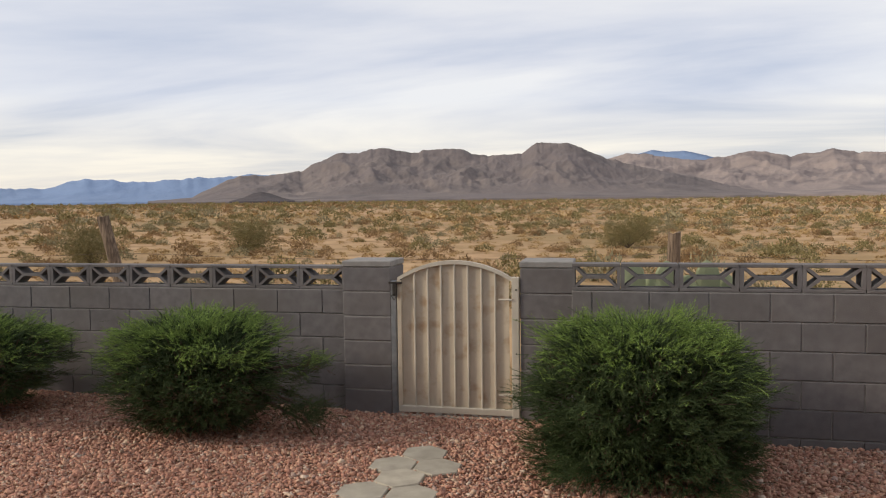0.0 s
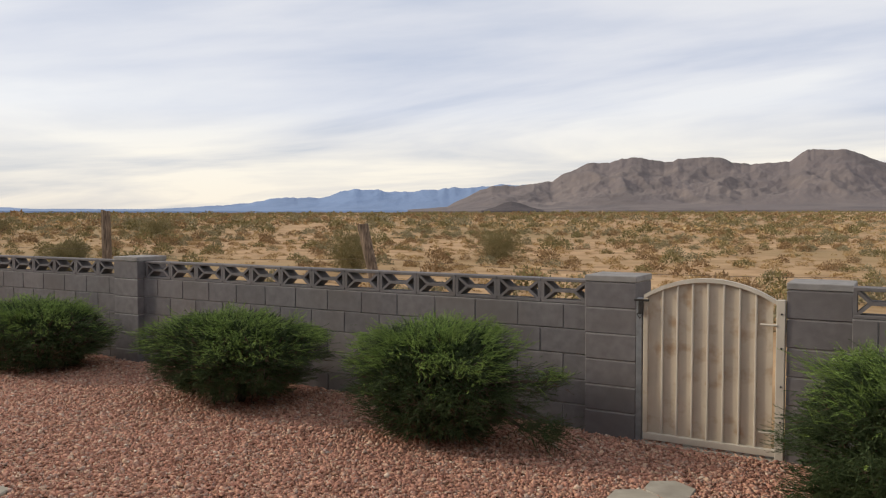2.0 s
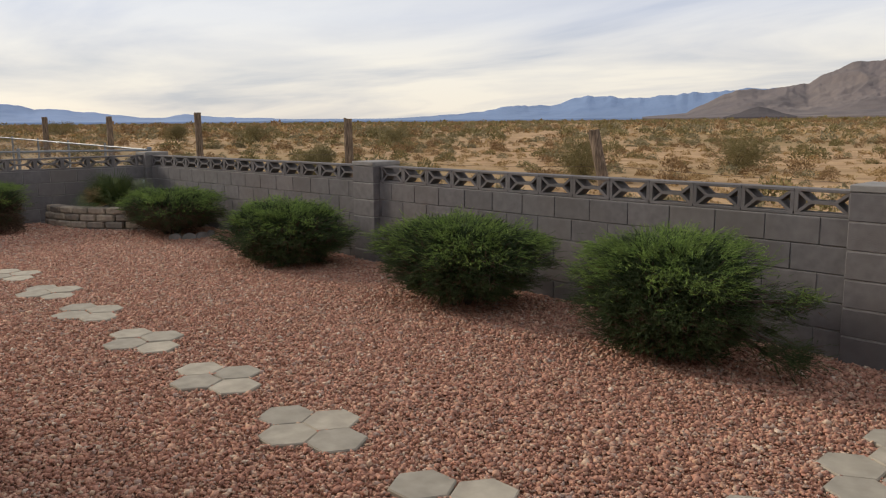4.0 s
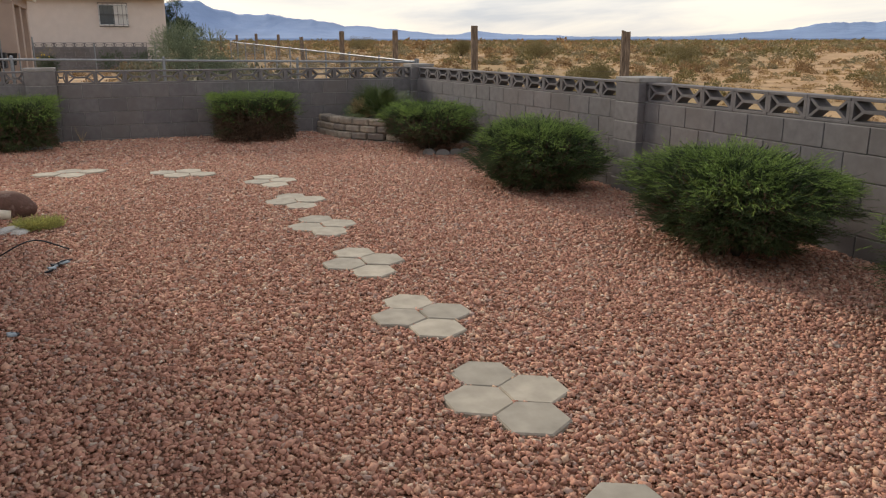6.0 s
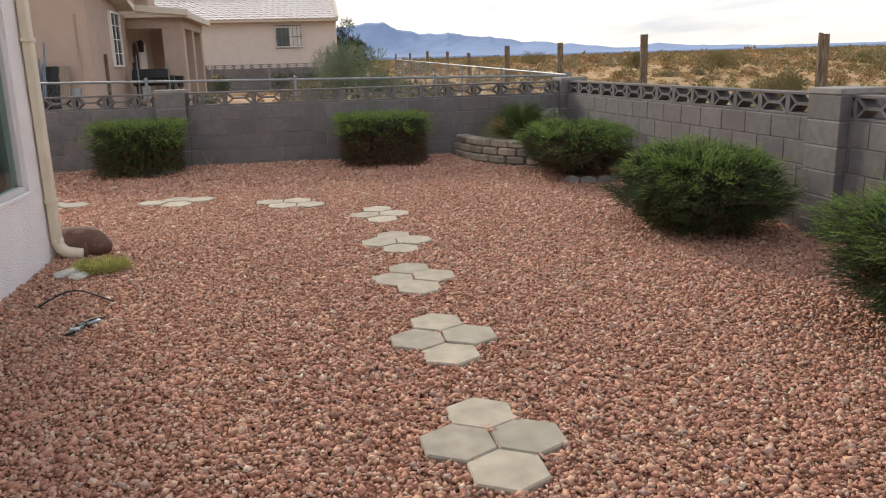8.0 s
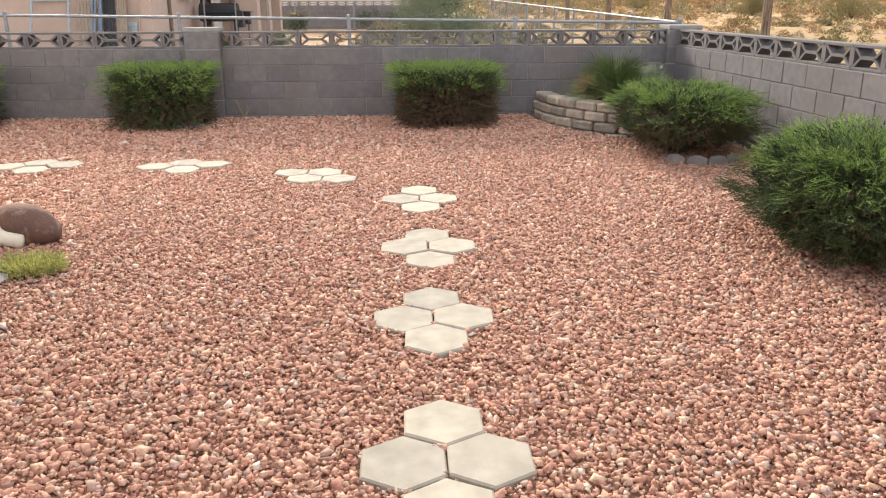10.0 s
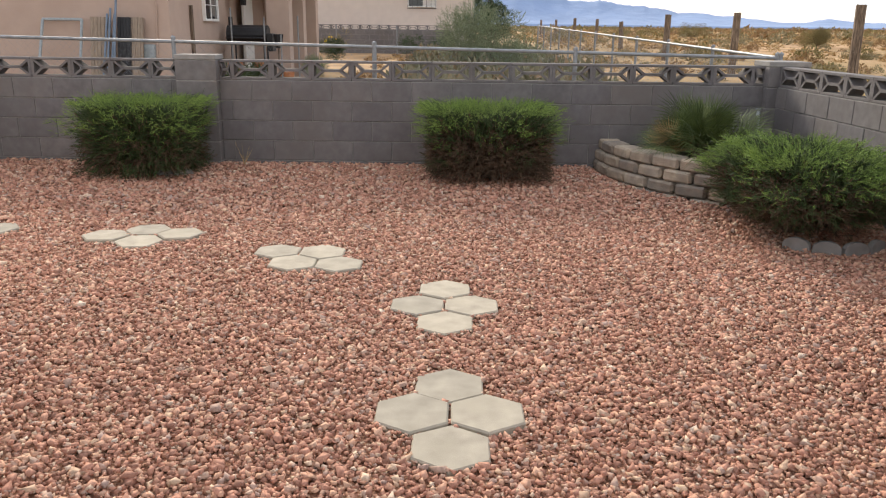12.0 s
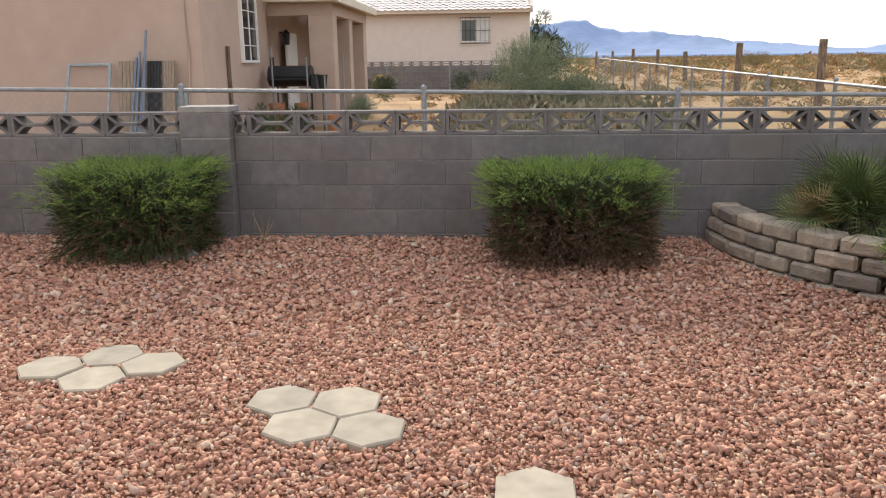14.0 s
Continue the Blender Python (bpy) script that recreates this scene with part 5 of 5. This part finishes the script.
def yard_shrub(x, y, w, h, mat, label, seed, n=700, flowers=0):
    z = float(land_z(x, y))
    r = np.random.default_rng(seed)
    t = thing("garden_shrub", label, "shrub", x, y, z)
    lobes = [(r.uniform(-w, w) * 0.3, r.uniform(-w, w) * 0.3, h * r.uniform(0.25, 0.7), w * 0.25) for _ in range(7)]
    pos, d, s = leaf_cloud(r, n, lobes, (0.07, 0.16), None)
    fronds_part("foliage", TPL_LOW, pos, d, s, mat, t)
    if flowers:
        for _ in range(flowers):
            bm = B()
            bmesh.ops.create_icosphere(bm, subdivisions=1, radius=0.028, matrix=Matrix.Translation((r.uniform(-w, w) * 0.25, r.uniform(-w, w) * 0.25, h * r.uniform(0.75, 0.95))))
            part("flower", bm, M_YELLOW, t)


yard_shrub(-21.3, -2.0, 1.0, 0.75, M_JUNIPER, "low green shrub beside the pink house wall", 1)
yard_shrub(-22.4, -1.7, 0.7, 0.65, M_TREE, "dark green potted shrub near the grill", 2)
yard_shrub(-24.6, -0.7, 0.8, 0.7, M_PALO, "grey green shrub by the porch column", 3)
yard_shrub(-29.0, -1.0, 0.8, 1.05, M_TREE, "green shrub with yellow flowers in the neighbour's yard", 4, 700, 7)
yard_shrub(-33.0, -1.4, 1.0, 1.35, M_SHRUB_GREY, "sparse twiggy shrub before the far block wall", 5, 260)
yard_shrub(-37.0, 1.0, 1.0, 0.9, M_TREE, "green shrub before the far block wall", 6, 600)
yard_shrub(-36.0, 2.2, 1.3, 0.9, M_TREE, "dark shrub at the end of the far block wall", 7, 700)

# ---- old ranch fence in the desert ----


def ranch_post(x, y, top, w, lean, label, seed):
    z = float(land_z(x, y))
    r = random.Random(seed)
    bm = B()
    n, seg = 9, 10
    rings = []
    for j in range(n):
        t = j / (n - 1)
        zz = -0.3 + t * (top - z + 0.3)
        rings.append([bm.verts.new((w / 2 * (1 - 0.12 * t) * (1 + 0.14 * noise.noise(Vector((k * 1.3, t * 2.5, seed)))) * math.cos(2 * math.pi * k / seg),
                                    w / 2 * (1 - 0.12 * t) * (1 + 0.14 * noise.noise(Vector((k * 1.3, t * 2.5, seed + 9)))) * math.sin(2 * math.pi * k / seg),
                                    zz + (0.05 * r.random() if j == n - 1 else 0))) for k in range(seg)])
    for a, b in zip(rings, rings[1:]):
        for k in range(seg):
            bm.faces.new((a[k], a[(k + 1) % seg], b[(k + 1) % seg], b[k]))
    bm.faces.new(rings[-1])
    ob = part("fence_post", bm, M_WOOD)
    ob.matrix_basis = pose(x, y, z, 0, lean, r.uniform(0, 90))
    ob.rotation_euler = (0, radians(lean), 0)
    return tagged(ob, label, "post", group="old ranch fence posts")


RP = [(1.75, 10.95, 1.08, 0.19, 1), (-6.55, 10.9, 1.43, 0.21, -15), (-13.8, 10.95, 1.64, 0.22, -1), (-21.3, 10.95, 1.88, 0.22, -2), (-28.6, 11.0, 1.86, 0.24, 0), (-36.2, 11.0, 1.95, 0.26, 1),
      (-44.5, 11.0, 1.75, 0.24, -10), (-52.5, 11.2, 1.95, 0.2, 2), (-61, 11.2, 2.1, 0.24, 0), (-71, 11.2, 2.1, 0.22, 0), (-82, 11.2, 2.2, 0.22, 0), (9.0, 11.0, 1.1, 0.2, 3)]
for k, (x, y, t, w, le) in enumerate(RP):
    ranch_post(x, y, t, w, le, "leaning split weathered wooden fence post" if abs(le) > 5 else "weathered grey brown wooden fence post", k + 2)
for hgt in (0.35, 0.65, 0.95):
    wv = thing("fence_wire", "thin rusty wire strung between old fence posts", "wire", group="ranch fence wires")
    pts = []
    xs = sorted((q[0] for q in RP))
    for a, b in zip(xs, xs[1:]):
        for e in (0, 0.25, 0.5, 0.75):
            x = a + (b - a) * e
            pts.append((x, 10.8, float(land_z(x, 10.9)) + hgt + 0.1 - 0.10 * math.sin(math.pi * e)))
    part("strand", tube(B(), pts, 0.003, 4), M_WOOD, wv)

# ---- desert plants ----


def bush_template(blades, length, width, seed, flat=0.8):
    """Template: a low dome of short blades that point outwards and up, one unit in radius."""
    r = random.Random(seed)
    v, f = [], []
    for i in range(blades):
        a, q = i * 2.39996 + r.uniform(-0.3, 0.3), (i + 0.5) / blades
        t = math.acos(1 - q)
        d = Vector((math.cos(a) * math.sin(t), math.sin(a) * math.sin(t), math.cos(t)))
        lump = 1 + 0.30 * noise.noise(d * 1.9 + Vector((seed, 0, 0)))
        b = Vector((d.x, d.y, d.z * flat)) * lump * r.uniform(0.45, 0.9)
        e = (d + Vector((r.uniform(-0.6, 0.6), r.uniform(-0.6, 0.6), r.uniform(0.0, 0.8)))).normalized()
        w = e.cross(Vector((r.uniform(-1, 1), r.uniform(-1, 1), r.uniform(-1, 1)))).normalized() * width
        j = len(v)
        v += [tuple(b - w), tuple(b + w), tuple(b + e * length * r.uniform(0.6, 1.1))]
        f.append((j, j + 1, j + 2))
    return np.array(v), np.array(f)


NEAR_BUSH = [bush_template(230, 0.20, 0.062, k, 1.0) for k in range(4)]
MID_BUSH = [bush_template(72, 0.28, 0.115, k + 9, 1.0) for k in range(4)]
FAR_BUSH = [bush_template(18, 0.45, 0.24, k + 20, 1.0) for k in range(3)]


def desert_plants(name, label, tpls, mat, n, r0, r1, size, seed, tall=0.95, power=1.5, lot=None, patch=0.05):
    """Bushes scattered in uneven patches over the open desert, one object."""
    r = np.random.default_rng(seed)
    rad = (r0 ** power + r.random(n) * (r1 ** power - r0 ** power)) ** (1 / power)
    az = np.radians(r.uniform(-40, 100, n))
    x, y = -3 - rad * np.sin(az), 4 + rad * np.cos(az)
    ok = (y > 7.3) & ~((x < -13) & (y < 7.0))
    if lot:
        x, y = r.uniform(lot[0], lot[1], n), r.uniform(lot[2], lot[3], n)
        ok = ~((x < -23) & (y < -0.4))
    x, y = x[ok], y[ok]
    pn = np.array([noise.noise(Vector((a * patch, b * patch, seed))) for a, b in zip(x, y)])
    ok = pn + r.normal(0, 0.22, len(x)) > -0.12
    x, y = x[ok], y[ok]
    m = len(x)
    w = np.clip(r.lognormal(math.log(size), 0.34, m), size * 0.45, size * 2.1)
    a = r.uniform(0, 6.283, m)
    rot = frames_from(np.stack([r.normal(0, 0.06, m), r.normal(0, 0.06, m), np.ones(m)], 1), a)
    sc = np.stack([w * r.uniform(0.8, 1.3, m), w * r.uniform(0.8, 1.2, m), w * tall * r.uniform(0.7, 1.25, m)], 1)
    pos = np.stack([x, y, land_z(x, y) - 0.03], 1)
    V, F, off = [], [], 0
    pick = r.integers(0, len(tpls), m)
    for k, (tv, tf) in enumerate(tpls):
        q = pick == k
        v, f = stamp(tv, tf, pos[q], rot[q], sc[q])
        V.append(v); F.append(f + off)
        off += len(v)
    ob = new(name, np_mesh(name, np.vstack(V), np.vstack(F), mat))
    tagged(ob, label, "plants", kind="stuff")


desert_plants("desert_grass", "tufts of dry straw coloured desert grass", MID_BUSH, M_DRYGRASS, 2600, 8, 40, 0.17, 2, 0.7)
desert_plants("desert_shrubs", "low olive brown desert shrubs scattered over the plain", NEAR_BUSH, M_SHRUB, 560, 9, 60, 0.34, 3)
desert_plants("desert_grey_shrubs", "low grey green dry desert shrubs on the plain", NEAR_BUSH, M_SHRUB_GREY, 560, 9, 60, 0.34, 4)
desert_plants("desert_rusty_shrubs", "low reddish brown dry desert shrubs on the plain", NEAR_BUSH, M_SHRUB_RUST, 640, 9, 60, 0.31, 15)
desert_plants("distant_olive_shrubs", "olive brown shrubs dotting the plain", MID_BUSH, M_SHRUB, 1500, 55, 170, 0.50, 5)
desert_plants("distant_grey_shrubs", "grey green shrubs dotting the plain", MID_BUSH, M_SHRUB_GREY, 1300, 55, 170, 0.50, 9)
desert_plants("distant_rusty_shrubs", "reddish brown shrubs dotting the plain", MID_BUSH, M_SHRUB_RUST, 1300, 55, 170, 0.48, 16)
desert_plants("distant_grass", "straw coloured grass tufts on the plain", FAR_BUSH, M_DRYGRASS, 9000, 38, 110, 0.22, 22, 0.7)
desert_plants("far_desert_grass", "patches of dry grass on the distant plain", FAR_BUSH, M_DRYGRASS, 6000, 70, 420, 0.55, 6, 0.6, power=1.3)
desert_plants("far_desert_shrubs", "olive shrubs on the far plain", FAR_BUSH, M_SHRUB, 6500, 160, 700, 0.8, 17, power=1.3, patch=0.02)
desert_plants("far_rusty_shrubs", "brown shrubs on the far plain", FAR_BUSH, M_SHRUB_RUST, 5000, 160, 700, 0.8, 18, power=1.3, patch=0.02)
desert_plants("horizon_shrubs", "tiny shrubs toward the horizon", FAR_BUSH, M_SHRUB, 7000, 600, 1900, 1.5, 7, power=1.0, patch=0.01)
desert_plants("near_weeds", "grey green weeds growing behind the block wall", NEAR_BUSH, M_SHRUB_GREY, 60, 6, 13, 0.30, 8)
desert_plants("lot_weeds", "dry grass and weeds in the neighbour's lot", MID_BUSH, M_DRYGRASS, 420, 0, 1, 0.15, 10, 0.7, lot=(-38, -14, -2, 6))
desert_plants("lot_brush", "grey green dry brush along the fence of the neighbour's lot", MID_BUSH, M_BRUSH, 2300, 0, 1, 0.32, 14, 1.0, lot=(-37, -13.9, 1.6, 6.0), patch=0.4)
desert_plants("lot_rusty_weeds", "rusty dry weeds in the neighbour's lot", MID_BUSH, M_SHRUB_RUST, 160, 0, 1, 0.25, 19, 0.6, lot=(-37, -24, -0.3, 3.5), patch=0.12)


def creosote(x, y, w, h, seed, label="round olive green creosote bush in the open desert"):
    z = float(land_z(x, y))
    r = np.random.default_rng(seed)
    t = thing("creosote_bush", label, "bush", x, y, z, group="creosote bushes")
    lobes = [(r.uniform(-0.35, 0.35) * w, r.uniform(-0.35, 0.35) * w, h * r.uniform(0.3, 0.75), w * 0.24) for _ in range(12)]
    pos, d, s = leaf_cloud(r, 4200, lobes, (0.06, 0.11), None)
    fronds_part("foliage", TPL_CLUMP, pos, d, s, M_SHRUB, t)
    bm = B()
    for q in lobes:
        rod(bm, (0, 0, 0), q[:3], 0.02, 0.006, 5)
    part("stems", bm, M_BARK, t)


for k, (x, y, w, h) in enumerate(((-13.5, 19.5, 2.2, 1.25), (-13.0, 27.5, 2.4, 1.2), (10.5, 22, 2.0, 1.1), (-39, 33, 2.4, 0.95), (-46, 27, 2.0, 0.9), (-52, 24, 1.9, 0.9), (-90, 28, 3.0, 1.4), (1.5, 30, 2.0, 1.0), (-20.5, 14.5, 1.6, 0.8))):
    creosote(x, y, w, h, k + 40)

for k, x in enumerate((1.25, 1.55, 1.9)):
    c = thing("prickly_pear", "grey green cactus pads growing behind the lattice wall", "cactus", x, 7.0 + 0.1 * k, -0.25, group="cacti behind the wall")
    for j in range(6):
        bm = B()
        bmesh.ops.create_icosphere(bm, subdivisions=2, radius=1, matrix=pose(0.12 * math.cos(j * 1.9), 0.08 * math.sin(j * 2.3), 0.45 + 0.13 * j, 0, 20 * math.cos(j), 40 * j) @ Matrix.Diagonal((0.12, 0.03, 0.17, 1)))
        part("pad", bm, M_PALO, c)

# ---- loose gravel, the nearest stretch of the yard ----


def gravel():
    r = np.random.default_rng(99)
    tpls = []
    for k in range(10):
        bm = B()
        rr = random.Random(k)
        for c, z in ((0.0, 0.62), (1.05, -0.62)):
            for j in range(3):
                q = c + j * 2.0944 + rr.uniform(-0.3, 0.3)
                bm.verts.new((1.12 * math.cos(q) * rr.uniform(0.8, 1.15), 0.98 * math.sin(q) * rr.uniform(0.8, 1.15), z + rr.uniform(-0.28, 0.28)))
        bmesh.ops.convex_hull(bm, input=bm.verts)
        low = min(bm.faces, key=lambda q: q.calc_center_median().z)
        bmesh.ops.delete(bm, geom=[low], context="FACES_ONLY")
        bmesh.ops.triangulate(bm, faces=bm.faces)
        bm.verts.ensure_lookup_table()
        tv = np.array([tuple(v.co) for v in bm.verts])
        tf = np.array([[v.index for v in f.verts] for f in bm.faces])
        bm.free()
        tpls.append((tv, tf))
    cell = 0.0188
    xs, ys = np.arange(YX0 + 0.02, 3.5, cell), np.arange(-3.4, 6.09, cell)
    gx, gy = np.meshgrid(xs, ys)
    x = (gx + r.uniform(-0.5, 0.5, gx.shape) * cell).ravel()
    y = (gy + r.uniform(-0.5, 0.5, gy.shape) * cell).ravel()
    ok = ~((x > HX - 0.02) & (y < HY + 0.015)) & (y < 6.085 + 0.0378 * np.minimum(0, x + 6.965)) & ~((x > 0.6) & (y > 5.65))
    ok &= ~((x > -1.3) & (y < 2.0)) & ~((x > 0.3) & (y < 3.0)) & ~((x < -7.8) & (y < -3.1))
    ok &= np.hypot(x + 12.76, y - 6.1) > 2.03
    ok &= ~((x > 2.5) & (y < 3.8))
    x, y = x[ok], y[ok]
    for px, py in PAVERS:
        ok = np.hypot(x - px, y - py) > 0.150
        x, y = x[ok], y[ok]
    far = (x < -10.6) | (y < -0.6)
    ok = ~far | (r.random(len(x)) < 0.46)
    x, y, far = x[ok], y[ok], far[ok]
    n = len(x)
    s = np.clip(r.lognormal(math.log(0.0094), 0.36, n), 0.005, 0.022) * np.where(far, 1.28, 1.0)
    sc = np.stack([s * r.uniform(0.9, 1.55, n), s * r.uniform(0.75, 1.15, n), s * r.uniform(0.55, 0.95, n)], 1)
    a = r.uniform(0, 6.283, n)
    d = np.stack([r.normal(0, 0.38, n), r.normal(0, 0.38, n), np.ones(n)], 1)
    rot = frames_from(d, a)
    pos = np.stack([x, y, yard_z(x, y) + r.uniform(-0.006, 0.012, n)], 1)
    V, F, off = [], [], 0
    pick = r.integers(0, len(tpls), n)
    for k, (tv, tf) in enumerate(tpls):
        m = pick == k
        v, f = stamp(tv, tf, pos[m], rot[m], sc[m])
        V.append(v); F.append(f + off)
        off += len(v)
    ob = new("gravel", np_mesh("gravel", np.vstack(V), np.vstack(F), M_GRAVEL))
    tagged(ob, "loose reddish brown and tan landscaping gravel", "gravel", kind="stuff")


gravel()
